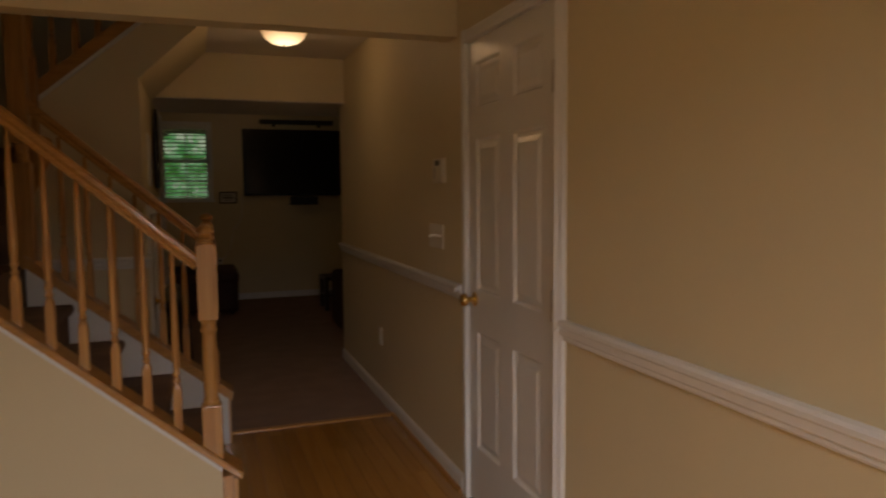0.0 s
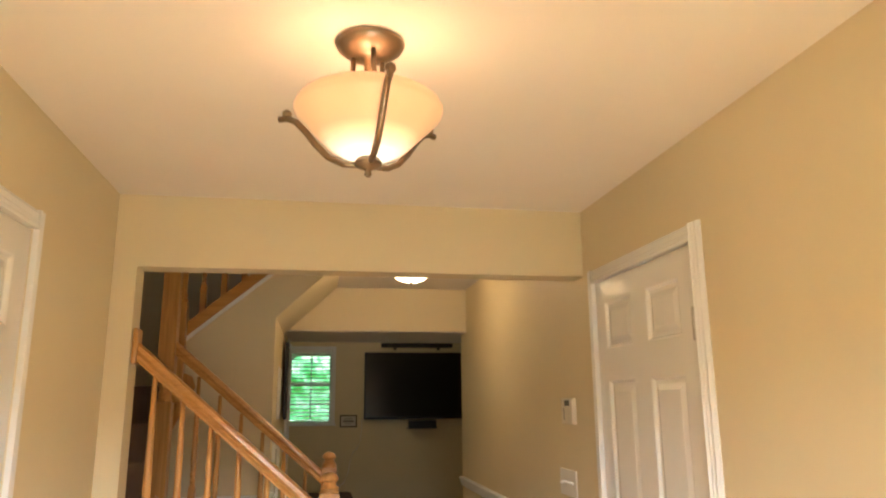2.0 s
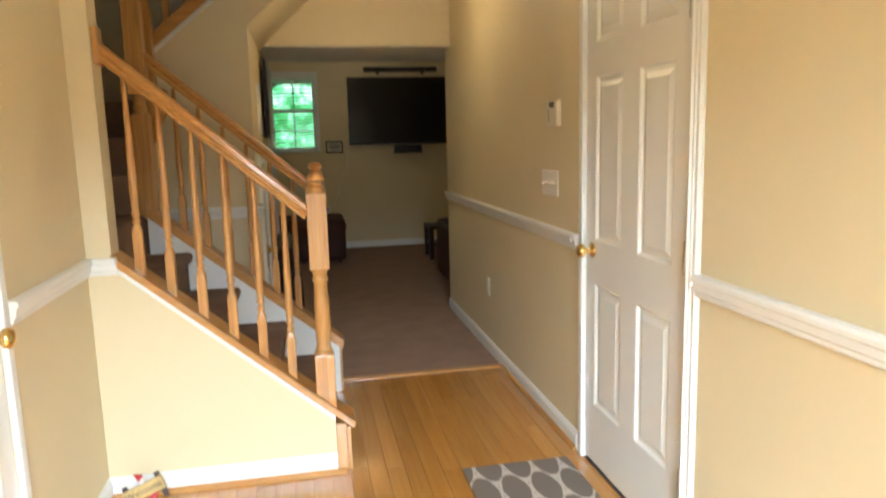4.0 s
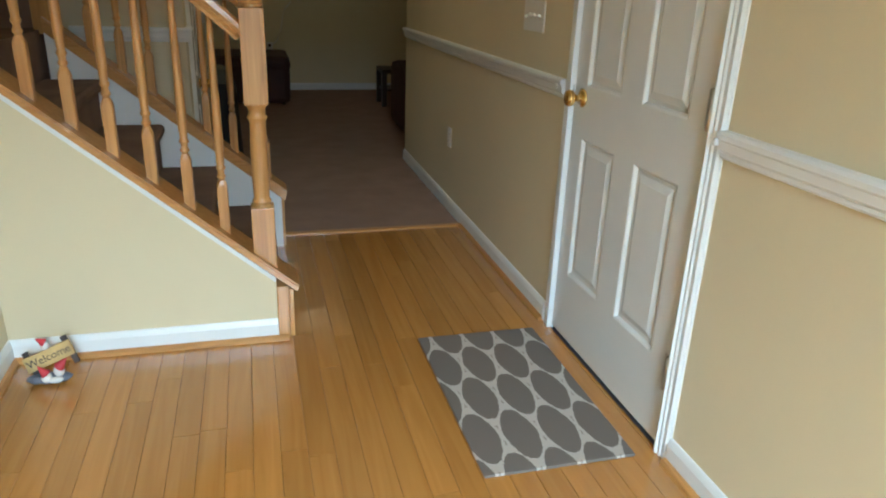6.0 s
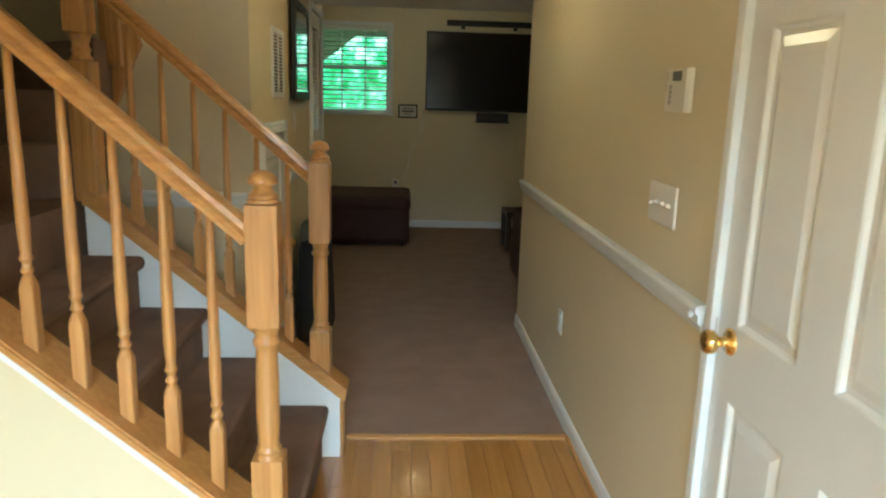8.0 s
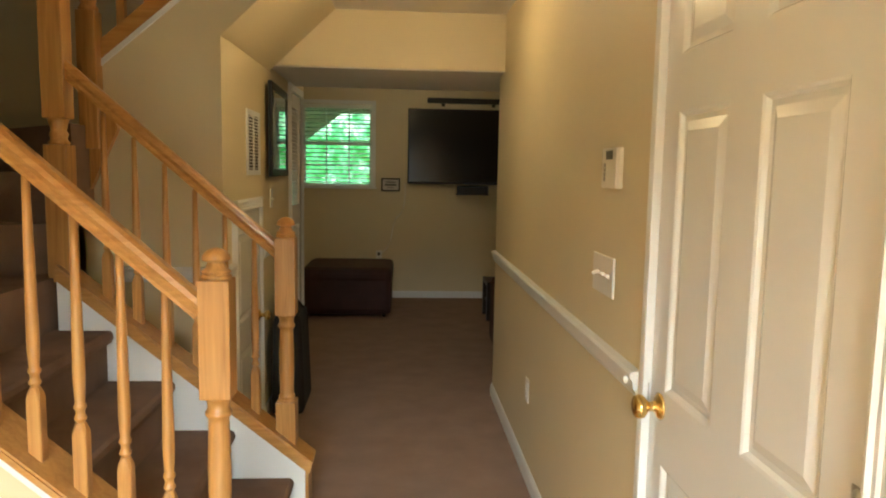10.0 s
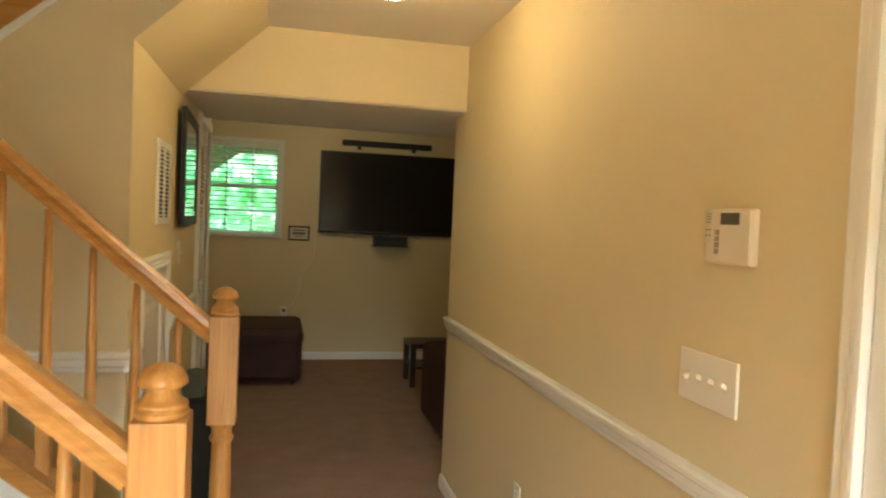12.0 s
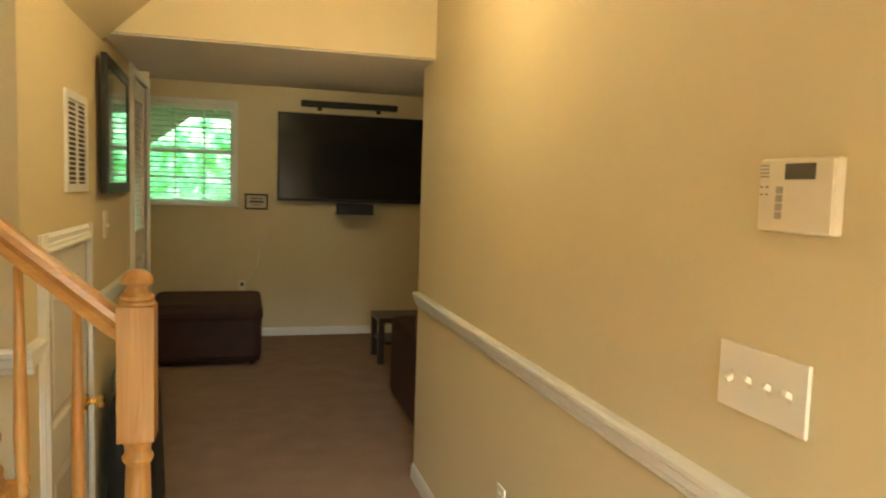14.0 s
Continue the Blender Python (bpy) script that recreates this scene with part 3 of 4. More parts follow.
# winders round the turn
PX, PY = -0.823, 4.45
for k in range(4):
    a0, a1 = radians(270 - 45 * k), radians(270 - 45 * (k + 1))
    def rim(a):
        c, s = math.cos(a), math.sin(a)
        t = min(1.02 / abs(c) if abs(c) > 1e-6 else 99, (1.08 if s < 0 else 1.33) / abs(s) if abs(s) > 1e-6 else 99)
        return (PX + c * t, PY + s * t)
    pts = [(PX, PY), rim(a0)]
    mid = rim((a0 + a1) / 2)
    pts += [mid, rim(a1)]
    z = 0.226 + RISE * (4 + k)
    part("winder_step", prism(B(), pts, "z", z - 0.42, z), STAIR_CARPET, STAIR, "brown carpeted winder")
for k in range(3):
    bm = B()
    x = PX + 0.02 + 0.238 * k
    z = 0.226 + RISE * (8 + k)
    prism(bm, [(x, z - 0.11), (x, z - 0.03), (x - 0.02, z - 0.02), (x - 0.02, z), (x + 0.24, z), (x + 0.24, z - 0.015), (x + 0.03, z - 0.015), (x + 0.03, z - 0.11)], "y", YS + 0.1, YE - 0.03)
    part("carpeted_step", bm, STAIR_CARPET, STAIR, "brown carpeted step")
# white skirts on the inside of both knee walls
for y0, y1, dz in ((YH + HT + 0.001, YH + HT + 0.013, -0.085), (4.232, 4.2445, 0.0)):
    part("stringer_skirt", prism(B(), [(0.150, 0.0), (0.150, 0.255 + dz), (0.110, 0.290 + dz), (-0.80, 1.06 + dz), (-0.80, 0.72 + dz), (-0.02, 0.0)], "y", y0, y1), TRIM, STAIR, "white painted skirt board")


def cap_board(y0, y1, xa, xb, za, slope, t=0.034):
    """A sloping oak cap from xa (low end) up to xb."""
    zb = za + slope * (xa - xb)
    bm = prism(B(), [(xa, za), (xb, zb), (xb, zb - t), (xa - 0.012, za - t + 0.012)], "y", y0, y1)
    es = [e for e in bm.edges if abs(e.verts[0].co.y - e.verts[1].co.y) < 1e-6 and abs(e.verts[0].co.x - e.verts[1].co.x) > 0.3]
    bmesh.ops.bevel(bm, geom=es, offset=0.006, segments=2, affect='EDGES')
    return bm


S1 = 0.853
part("rail_cap", cap_board(YH - 0.014, YH + HT + 0.030, 0.168, -0.738, 0.2134, S1), OAK_S, STAIR, "honey oak cap of the knee wall")
part("cap_moulding", prism(B(), [(0.083, 0.2515), (-0.735, 0.950), (-0.735, 0.930), (0.083, 0.2315)], "y", YH - 0.008, YH - 0.0005), TRIM, STAIR, "thin white bead beneath the oak cap")
part("end_post", box(box(B(), 0.084, 0.127, YH - 0.003, YH + HT + 0.003, 0.0, 0.212, 0.003), 0.128, 0.145, YH + 0.004, YH + HT - 0.004, 0.0, 0.195, 0.003), OAK_Z, STAIR, "honey oak end post")
part("rail_cap", cap_board(4.222, 4.358, 0.180, -0.80, 0.294, 0.815, 0.062), OAK_S, STAIR, "honey oak cap of the back knee wall")
part("end_post", box(B(), 0.137, 0.163, 4.240, 4.350, 0.0, 0.250, 0.003), OAK_Z, STAIR, "honey oak end post")


def newel(name, x, y, z0, lower, upper0, upper1, label, w=0.081):
    h = w / 2
    n = thing(name, (x, y, z0), label, "newel post", "newel posts")
    part("lower_block", box(B(), x - h, x + h, y - h, y + h, z0, lower, 0.004), OAK_Z, n)
    L = upper0 - lower
    prof = [(0.039, -0.004), (0.037, 0.002), (0.030, 0.008), (0.031, 0.013), (0.0335, 0.017), (0.0335, 0.022), (0.029, 0.027), (0.0275, 0.034), (0.0285, 0.06), (0.0305, L * 0.30), (0.0300, L * 0.55), (0.0275, L - 0.075), (0.0265, L - 0.060), (0.031, L - 0.054), (0.0345, L - 0.047), (0.0345, L - 0.041), (0.030, L - 0.036), (0.0285, L - 0.026), (0.031, L - 0.012), (0.037, L - 0.004), (0.039, L)]
    part("turned_shaft", lathe(B(), prof, Matrix.Translation((x, y, lower)), 24), OAK_Z, n)
    part("upper_block", box(B(), x - h, x + h, y - h, y + h, upper0, upper1, 0.004), OAK_Z, n)
    cap = [(0.036, -0.001), (0.039, 0.002), (0.0395, 0.008), (0.0385, 0.0105), (0.034, 0.012), (0.034, 0.014), (0.0375, 0.0155), (0.038, 0.020), (0.0365, 0.0225), (0.031, 0.025), (0.027, 0.031), (0.0235, 0.039), (0.0225, 0.043), (0.0235, 0.0455), (0.033, 0.047), (0.0365, 0.050), (0.0365, 0.055), (0.034, 0.063), (0.027, 0.072), (0.015, 0.079), (0.002, 0.082)]
    part("finial", lathe(B(), cap, Matrix.Translation((x, y, upper1)), 24), OAK_Z, n, "turned round finial")
    return n


newel("newel_post", 0.0505, 3.302, 0.27, 0.512, 0.876, 1.190, "honey oak newel post with a turned finial")
newel("newel_post", 0.068, 4.300, 0.32, 0.531, 0.890, 1.205, "honey oak newel post with a turned finial at the hall side")


def baluster(x, y, z0, z1, label, group):
    """Square foot, turned rings and a slim taper to the rail."""
    h = 0.0180
    b = thing("baluster", (x, y, z0), label, "baluster", group)
    f = z0 + 0.185
    bm = B()
    rings = []
    for k, z in ((1, z0 - 0.016), (1, f - 0.030), (0.94, f - 0.018), (0.62, f)):
        c = h * 0.16 if k == 1 else h * 0.34
        w = h * k
        ring = [(w - c, -w), (w, c - w), (w, w - c), (w - c, w), (c - w, w), (-w, w - c), (-w, c - w), (c - w, -w)]
        rings.append([bm.verts.new((x + u, y + v, z)) for u, v in ring])
    for p, q in zip(rings, rings[1:]):
        for k in range(8):
            n = (k + 1) % 8
            bm.faces.new((p[k], p[n], q[n], q[k]))
    bm.faces.new(rings[0])
    bm.faces.new(rings[-1])
    bmesh.ops.recalc_face_normals(bm, faces=bm.faces)
    part("foot", bm, OAK_Z, b)
    L = z1 - f
    part("turned_shaft", lathe(B(), [(0.0105, -0.003), (0.0105, 0.003), (0.0150, 0.008), (0.0160, 0.012), (0.0150, 0.016), (0.0115, 0.021), (0.0115, 0.034), (0.0155, 0.038), (0.0165, 0.043), (0.0155, 0.048), (0.0125, 0.053), (0.0140, 0.075), (0.0160, 0.12), (0.0155, 0.17), (0.0135, L * 0.55), (0.0110, L * 0.8), (0.0095, L + 0.01)], Matrix.Translation((x, y, f)), 12), OAK_Z, b)
    return b


def cap1(x):
    return 0.2134 + S1 * (0.168 - x)


def cap2(x):
    return 0.294 + 0.815 * (0.180 - x)


for i in range(6):
    x = -0.645 + 0.1124 * i
    baluster(x, 3.305, cap1(x), 1.738 - S1 * (x + 0.74), "slim turned oak baluster on the knee wall cap", "balusters of the front rail")
for i in range(6):
    x = -0.632 + 0.1148 * i
    baluster(x, 4.300, cap2(x), 1.735 - 0.86 * (x + 0.70), "slim turned oak baluster on the back knee wall", "balusters of the back rail")


def handrail(xa, za, xb, zb, y, label):
    """A moulded handrail whose top runs from (xa, za) to (xb, zb)."""
    ang = math.atan2(zb - za, xb - xa)
    d = math.hypot(xb - xa, zb - za)
    sec = [(-0.024, -0.056), (0.024, -0.056), (0.026, -0.046), (0.020, -0.036), (0.029, -0.022), (0.027, -0.008), (0.014, 0.0), (-0.014, 0.0), (-0.027, -0.008), (-0.029, -0.022), (-0.020, -0.036), (-0.026, -0.046)]
    bm = prism(B(), sec, "x", 0, d)
    bmesh.ops.transform(bm, matrix=Matrix.Translation((xa, y, za)) @ Matrix.Rotation(-ang, 4, 'Y'), verts=bm.verts)
    return solo("handrail", bm, OAK_S, label, "handrail")


H1 = handrail(-0.735, 1.803, 0.035, 1.128, 3.305, "moulded honey oak handrail on turned balusters")
part("wall_rosette", box(B(), -0.7345, -0.715, 3.262, 3.350, 1.70, 1.84, 0.008), OAK_Z, H1, "oak wall rosette")
handrail(-0.765, 1.882, 0.060, 1.168, 4.300, "moulded honey oak handrail on the hall side of the stairs")
# turn newel and the open side of the upper flight
TN = thing("newel_post", (-0.80, 4.30, 1.03), "tall oak newel post at the turn of the stairs", "newel post", "newel posts")
part("lower_block", box(B(), -0.843, -0.757, 4.257, 4.343, 1.02, 1.555, 0.004), OAK_Z, TN)
part("turned_shaft", lathe(B(), [(0.036, 0), (0.042, 0.008), (0.030, 0.022), (0.036, 0.04), (0.028, 0.055), (0.036, 0.085), (0.040, 0.10)], Matrix.Translation((-0.80, 4.30, 1.555)), 20), OAK_Z, TN)
part("upper_block", box(B(), -0.843, -0.757, 4.257, 4.343, 1.655, 2.30, 0.004), OAK_Z, TN)
part("finial", lathe(B(), [(0.038, 0), (0.04, 0.006), (0.030, 0.034), (0.038, 0.066), (0.028, 0.09), (0.002, 0.1)], Matrix.Translation((-0.80, 4.30, 2.30)), 20), OAK_Z, TN)
UN = thing("newel_post", (-0.81, 4.625, 1.55), "oak newel post at the foot of the upper flight", "newel post", "newel posts")
part("lower_block", box(B(), -0.850, -0.770, 4.585, 4.665, 1.55, 2.13, 0.004), OAK_Z, UN)
part("turned_shaft", lathe(B(), [(0.038, 0), (0.042, 0.01), (0.030, 0.03), (0.036, 0.045), (0.028, 0.06), (0.033, 0.2), (0.028, 0.35), (0.036, 0.38), (0.036, 0.40)], Matrix.Translation((-0.810, 4.625, 2.13)), 20), OAK_Z, UN)
part("upper_block", box(B(), -0.850, -0.770, 4.585, 4.665, 2.53, 2.86, 0.004), OAK_Z, UN)
part("drop_panel", prism(B(), [(-0.845, 1.30), (-0.83, 1.36), (-0.70, 1.64), (-0.72, 1.70), (-0.765, 1.72), (-0.86, 1.72), (-0.86, 1.30)], "y", 4.615, 4.648), OAK_Z, UN, "slanting oak panel below the newel")
part("stringer_skirt", prism(B(), [(-0.785, 1.895), (0.127, 2.661), (0.127, 2.688), (-0.785, 1.922)], "y", YS - 0.012, YS + 0.112), TRIM, STAIR, "white painted skirt board of the upper flight")
part("rail_cap", prism(B(), [(-0.785, 1.923), (0.127, 2.689), (0.127, 2.775), (-0.785, 2.009)], "y", YS - 0.006, YS + 0.106), OAK_S, STAIR, "oak cap of the upper flight")
for i in range(7):
    x = -0.70 + 0.118 * i
    zb = 2.009 + 0.84 * (x + 0.785)
    baluster(x, YS + 0.05, zb, zb + 0.72, "slim turned oak baluster of the upper flight", "balusters of the upper rail")
handrail(-0.77, 2.79, 0.127, 3.545, YS + 0.05, "moulded oak handrail of the upper flight")

# ---- lamps ----
FX, FY = 0.088, 1.858
FL = thing("ceiling_light", (FX, FY, ZF), "semi-flush bronze ceiling light with a lit amber glass bowl", "ceiling light")
part("canopy", lathe(B(), [(0.078, 0), (0.083, -0.006), (0.078, -0.016), (0.060, -0.030), (0.035, -0.038), (0.015, -0.040), (0.012, -0.075), (0.004, -0.08)], Matrix.Translation((FX, FY, ZF)), 32), BRONZE, FL, "round bronze ceiling plate")
bowl = [(0.012, 0), (0.050, 0.008), (0.085, 0.034), (0.115, 0.074), (0.143, 0.112), (0.160, 0.138), (0.164, 0.153), (0.158, 0.170), (0.148, 0.182), (0.140, 0.184), (0.150, 0.168), (0.156, 0.153), (0.152, 0.140), (0.137, 0.116), (0.109, 0.079), (0.080, 0.040), (0.046, 0.014), (0.008, 0.007)]
bowl = [(r * 1.06, z * 0.79) for r, z in bowl]
part("glass_bowl", lathe(B(), bowl, Matrix.Translation((FX, FY, 2.088)), 40), FOYER_GLASS, FL, "lit amber alabaster glass bowl")
bpy.data.objects["glass_bowl"].visible_shadow = False
part("hub", lathe(B(), [(0.004, -0.040), (0.009, -0.034), (0.006, -0.026), (0.014, -0.020), (0.030, -0.014), (0.032, -0.004), (0.026, 0.004), (0.010, 0.008)], Matrix.Translation((FX, FY, 2.086)), 20), BRONZE, FL, "bronze hub with a small finial")
for i in range(3):
    a = radians(-82 + 120 * i)
    c, s = math.cos(a), math.sin(a)
    bm = B()
    prof = [(0.028, 2.078), (0.060, 2.082), (0.098, 2.102), (0.130, 2.136), (0.156, 2.170), (0.182, 2.198), (0.205, 2.209), (0.226, 2.208)]
    tube(bm, [(FX + c * r, FY + s * r, z) for r, z in prof], 0.0080)
    lathe(bm, [(0.003, -0.008), (0.011, -0.006), (0.012, 0.004), (0.005, 0.010)], Matrix.Translation((FX + c * 0.206, FY + s * 0.206, 2.220)), 10)
    part("arm", bm, BRONZE, FL, "curved bronze arm")
    bm = B()
    tube(bm, [(FX + c * 0.040, FY + s * 0.040, 2.352), (FX + c * 0.042, FY + s * 0.042, 2.31), (FX + c * 0.056, FY + s * 0.056, 2.275), (FX + c * 0.060, FY + s * 0.060, 2.22), (FX + c * 0.05, FY + s * 0.05, 2.11)], 0.006)
    part("stem", bm, BRONZE, FL, "bronze stem")
HL = thing("ceiling_light", (0.565, 4.70, ZH), "flush bronze ceiling light with a lit glass dome", "ceiling light")
part("rim", lathe(B(), [(0.158, 0), (0.163, -0.008), (0.159, -0.020), (0.148, -0.024), (0.139, -0.022), (0.139, 0)], Matrix.Translation((0.565, 4.70, ZH)), 40), BRONZE, HL, "bronze rim")
part("glass_dome", lathe(B(), [(0.143, -0.018), (0.140, -0.048), (0.122, -0.085), (0.088, -0.114), (0.044, -0.129), (0.004, -0.132)], Matrix.Translation((0.565, 4.70, ZH)), 40), HALL_GLASS, HL, "lit frosted glass dome")
bpy.data.objects["glass_dome"].visible_shadow = False
part("finial", lathe(B(), [(0.002, -0.016), (0.008, -0.010), (0.006, -0.003), (0.010, 0)], Matrix.Translation((0.565, 4.70, ZH - 0.130)), 12), BRONZE, HL)

FR = copy_thing(HL, Matrix.Translation((0.54, 8.05, 2.43)))
tagged(FR, "flush bronze ceiling light in the family room", "ceiling light")

# ---- wall fittings on the hall wall ----
TH = thing("alarm_keypad", (XR, 3.48, 1.44), "cream alarm keypad with a grey display on the hall wall", "keypad")
part("body", box(B(), XR - 0.017, XR, 3.411, 3.572, 1.437, 1.555, 0.005), CREAM, TH)
part("cover", box(B(), XR - 0.022, XR - 0.0165, 3.413, 3.543, 1.440, 1.552, 0.002), CREAM, TH)
part("display", box(B(), XR - 0.0235, XR - 0.021, 3.447, 3.508, 1.521, 1.546), LCD, TH, "grey display")
for i in range(4):
    part("key", box(B(), XR - 0.0238, XR - 0.021, 3.512, 3.526, 1.458 + i * 0.0135, 1.4695 + i * 0.0135, 0.001), KEYGREY, TH)
for i in range(4):
    part("speaker_slot", box(B(), XR - 0.0182, XR - 0.016, 3.550, 3.569, 1.525 + i * 0.006, 1.5272 + i * 0.006), KEYGREY, TH)
for i in range(2):
    for j in range(2):
        part("status_light", box(B(), XR - 0.0182, XR - 0.016, 3.551 + 0.012 * j, 3.555 + 0.012 * j, 1.496 + i * 0.012, 1.4985 + i * 0.012), LCD, TH)


def switch_plate(at_y, z, gangs, w, h, label, x=XR, sign=-1):
    s = thing("light_switch", (x, at_y, z), label, "light switch")
    a, b = sorted((x, x + sign * 0.007))
    part("plate", box(B(), a, b, at_y - w / 2, at_y + w / 2, z - h / 2, z + h / 2, 0.003), PLASTIC, s)
    for i in range(gangs):
        y = at_y + (i - (gangs - 1) / 2) * 0.046
        bm = B()
        box(bm, x + sign * 0.012 - 0.009, x + sign * 0.012 + 0.009, y - 0.0048, y + 0.0048, z - 0.005, z + 0.005, 0.0015)
        bmesh.ops.rotate(bm, cent=(x + sign * 0.005, y, z), matrix=Matrix.Rotation(radians(28 if i < gangs - 1 or gangs == 1 else -28), 3, 'Y'), verts=bm.verts)
        part("toggle", bm, PLASTIC, s)
        part("slot", box(B(), *sorted((x + sign * 0.0062, x + sign * 0.0074)), y - 0.0052, y + 0.0052, z - 0.012, z + 0.012), CREAM, s)
    return s


switch_plate(3.551, 1.175, 4, 0.211, 0.118, "white four-gang toggle switch plate on the hall wall")
switch_plate(5.80, 1.30, 1, 0.07, 0.115, "white toggle switch plate on the closet wall", XU, 1)


def outlet(m, label):
    o = thing("wall_outlet", (0, 0, 0), label, "outlet")
    part("plate", box(B(), -0.006, 0, -0.035, 0.035, -0.0575, 0.0575, 0.002), PLASTIC, o)
    for z in (-0.02, 0.02):
        r = part("socket", box(B(), -0.0075, -0.005, -0.016, 0.016, z - 0.014, z + 0.014, 0.003), PLASTIC, o)
        for y in (-0.006, 0.006):
            part("slot", box(B(), -0.0082, -0.007, y - 0.0012, y + 0.0012, z - 0.004, z + 0.005), LCD, r)
    o.matrix_basis = m
    return o


outlet(pose(XR, 4.73, 0.436), "white duplex outlet low on the hall wall")
outlet(pose(0.28, YFAR, 0.50, 0, 0, 90), "white duplex outlet on the far wall")

# ---- closet wall: vent and picture ----
V = thing("air_vent", (XU, 5.34, 1.45), "white louvred air vent grille on the closet wall", "vent")
# Dark brown sheet in place of the shade inside the duct.
part("backing", box(B(), XU, XU + 0.002, 5.15, 5.43, 1.46, 1.765), DARKP, V, "dark sheet painted as the shaded duct")
for a, b, c, d in ((5.128, 5.158, 1.443, 1.782), (5.426, 5.456, 1.443, 1.782), (5.158, 5.426, 1.443, 1.470), (5.158, 5.426, 1.755, 1.782), (5.287, 5.297, 1.470, 1.755)):
    part("frame", box(B(), XU, XU + 0.010, a, b, c, d, 0.002), TRIM, V)
for i in range(17):
    bm = box(B(), XU + 0.001, XU + 0.009, 5.158, 5.426, -0.0024, 0.0024)
    bmesh.ops.translate(bm, vec=(0, 0, 1.480 + i * 0.0167), verts=bm.verts)
    part("slat", bm, TRIM, V)
P = thing("framed_picture", (XU, 5.98, 1.43), "black framed picture behind glass on the closet wall", "picture")
HUNG = Matrix.Translation((XU + 0.014, 5.975, 1.708)) @ pose(0, 0, 0, 0, 0, 1.8)


def hung(x0, x1, y0, y1, z0, z1, bevel=0.0):
    bm = box(B(), x0, x1, y0, y1, z0, z1, bevel)
    bmesh.ops.transform(bm, matrix=HUNG, verts=bm.verts)
    return bm


for a, b, c, d in ((-0.358, -0.313, -0.276, 0.276), (0.313, 0.358, -0.276, 0.276), (-0.313, 0.313, -0.276, -0.231), (-0.313, 0.313, 0.231, 0.276)):
    part("frame", hung(-0.002, 0.020, a, b, c, d, 0.003), BLACK, P)
part("mat_board", hung(0.0, 0.006, -0.313, 0.313, -0.231, 0.231), GREYP, P, "dark grey mat board")
part("print", hung(0.0065, 0.008, -0.235, 0.235, -0.155, 0.155), PRINT, P, "dark print")
part("glass", hung(0.011, 0.014, -0.313, 0.313, -0.231, 0.231), GLASS, P)

# ---- far window ----
W = tagged(new("window_1"), "white double-hung window with open white blinds", "window", kind="structure")
for a, b, c, d in ((WX0 - 0.045, WX0, WZ0 - 0.0, WZ1 + 0.045), (WX1, WX1 + 0.045, WZ0, WZ1 + 0.045), (WX0, WX1, WZ1, WZ1 + 0.045)):
    part("window_casing", box(B(), a, b, YFAR - 0.014, YFAR, c, d, 0.003), TRIM, W)
part("window_sill", box(B(), WX0 - 0.06, WX1 + 0.06, YFAR - 0.03, YFAR + 0.06, WZ0 - 0.022, WZ0, 0.004), TRIM, W)
for a, b, c, d in ((WX0, WX0 + 0.03, WZ0, WZ1), (WX1 - 0.03, WX1, WZ0, WZ1), (WX0, WX1, WZ0, WZ0 + 0.035), (WX0, WX1, WZ1 - 0.03, WZ1), (WX0, WX1, 1.765, 1.805)):
    part("window_frame", box(B(), a, b, YFAR + 0.075, YFAR + 0.115, c, d), TRIM, W)
for x in (-0.335, -0.075):
    part("muntin", box(B(), x - 0.008, x + 0.008, YFAR + 0.085, YFAR + 0.105, WZ0 + 0.035, WZ1 - 0.03), TRIM, W)
for z in (1.54, 2.01):
    part("muntin", box(B(), WX0 + 0.03, WX1 - 0.03, YFAR + 0.085, YFAR + 0.105, z - 0.008, z + 0.008), TRIM, W)
g = part("pane", box(B(), WX0 + 0.03, WX1 - 0.03, YFAR + 0.093, YFAR + 0.097, WZ0 + 0.03, WZ1 - 0.03), GLASS, W)
g.visible_shadow = False
BL = thing("window_blind", (-0.2, YFAR + 0.03, WZ1), "white horizontal slatted blind, lowered and open", "blind")
part("head_rail", box(B(), WX0 + 0.01, WX1 - 0.01, YFAR + 0.008, YFAR + 0.055, WZ1 - 0.045, WZ1 - 0.003), BLIND, BL)
_first = None
z = WZ0 + 0.05
while z < WZ1 - 0.05:
    if _first is None:
        _first = part("slat", box(B(), WX0 + 0.012, WX1 - 0.012, -0.024, 0.024, -0.0015, 0.0015), BLIND, BL)
        s = _first
        s.matrix_parent_inverse = Matrix.Translation((0.2, -YFAR - 0.03, -WZ1))
    else:
        s = _first.copy()
        scene.collection.objects.link(s)
    s.matrix_basis = Matrix.Translation((0, YFAR + 0.031, z)) @ pose(0, 0, 0, 14, 0, 0)
    z += 0.0475
part("bottom_rail", box(B(), WX0 + 0.012, WX1 - 0.012, YFAR + 0.012, YFAR + 0.05, WZ0 + 0.006, WZ0 + 0.022, 0.003), BLIND, BL)
for x in (-0.42, -0.02):
    part("ladder_cord", tube(B(), [(x, YFAR + 0.006, WZ0 + 0.015), (x, YFAR + 0.006, WZ1 - 0.02)], 0.0012, 5), BLIND, BL)

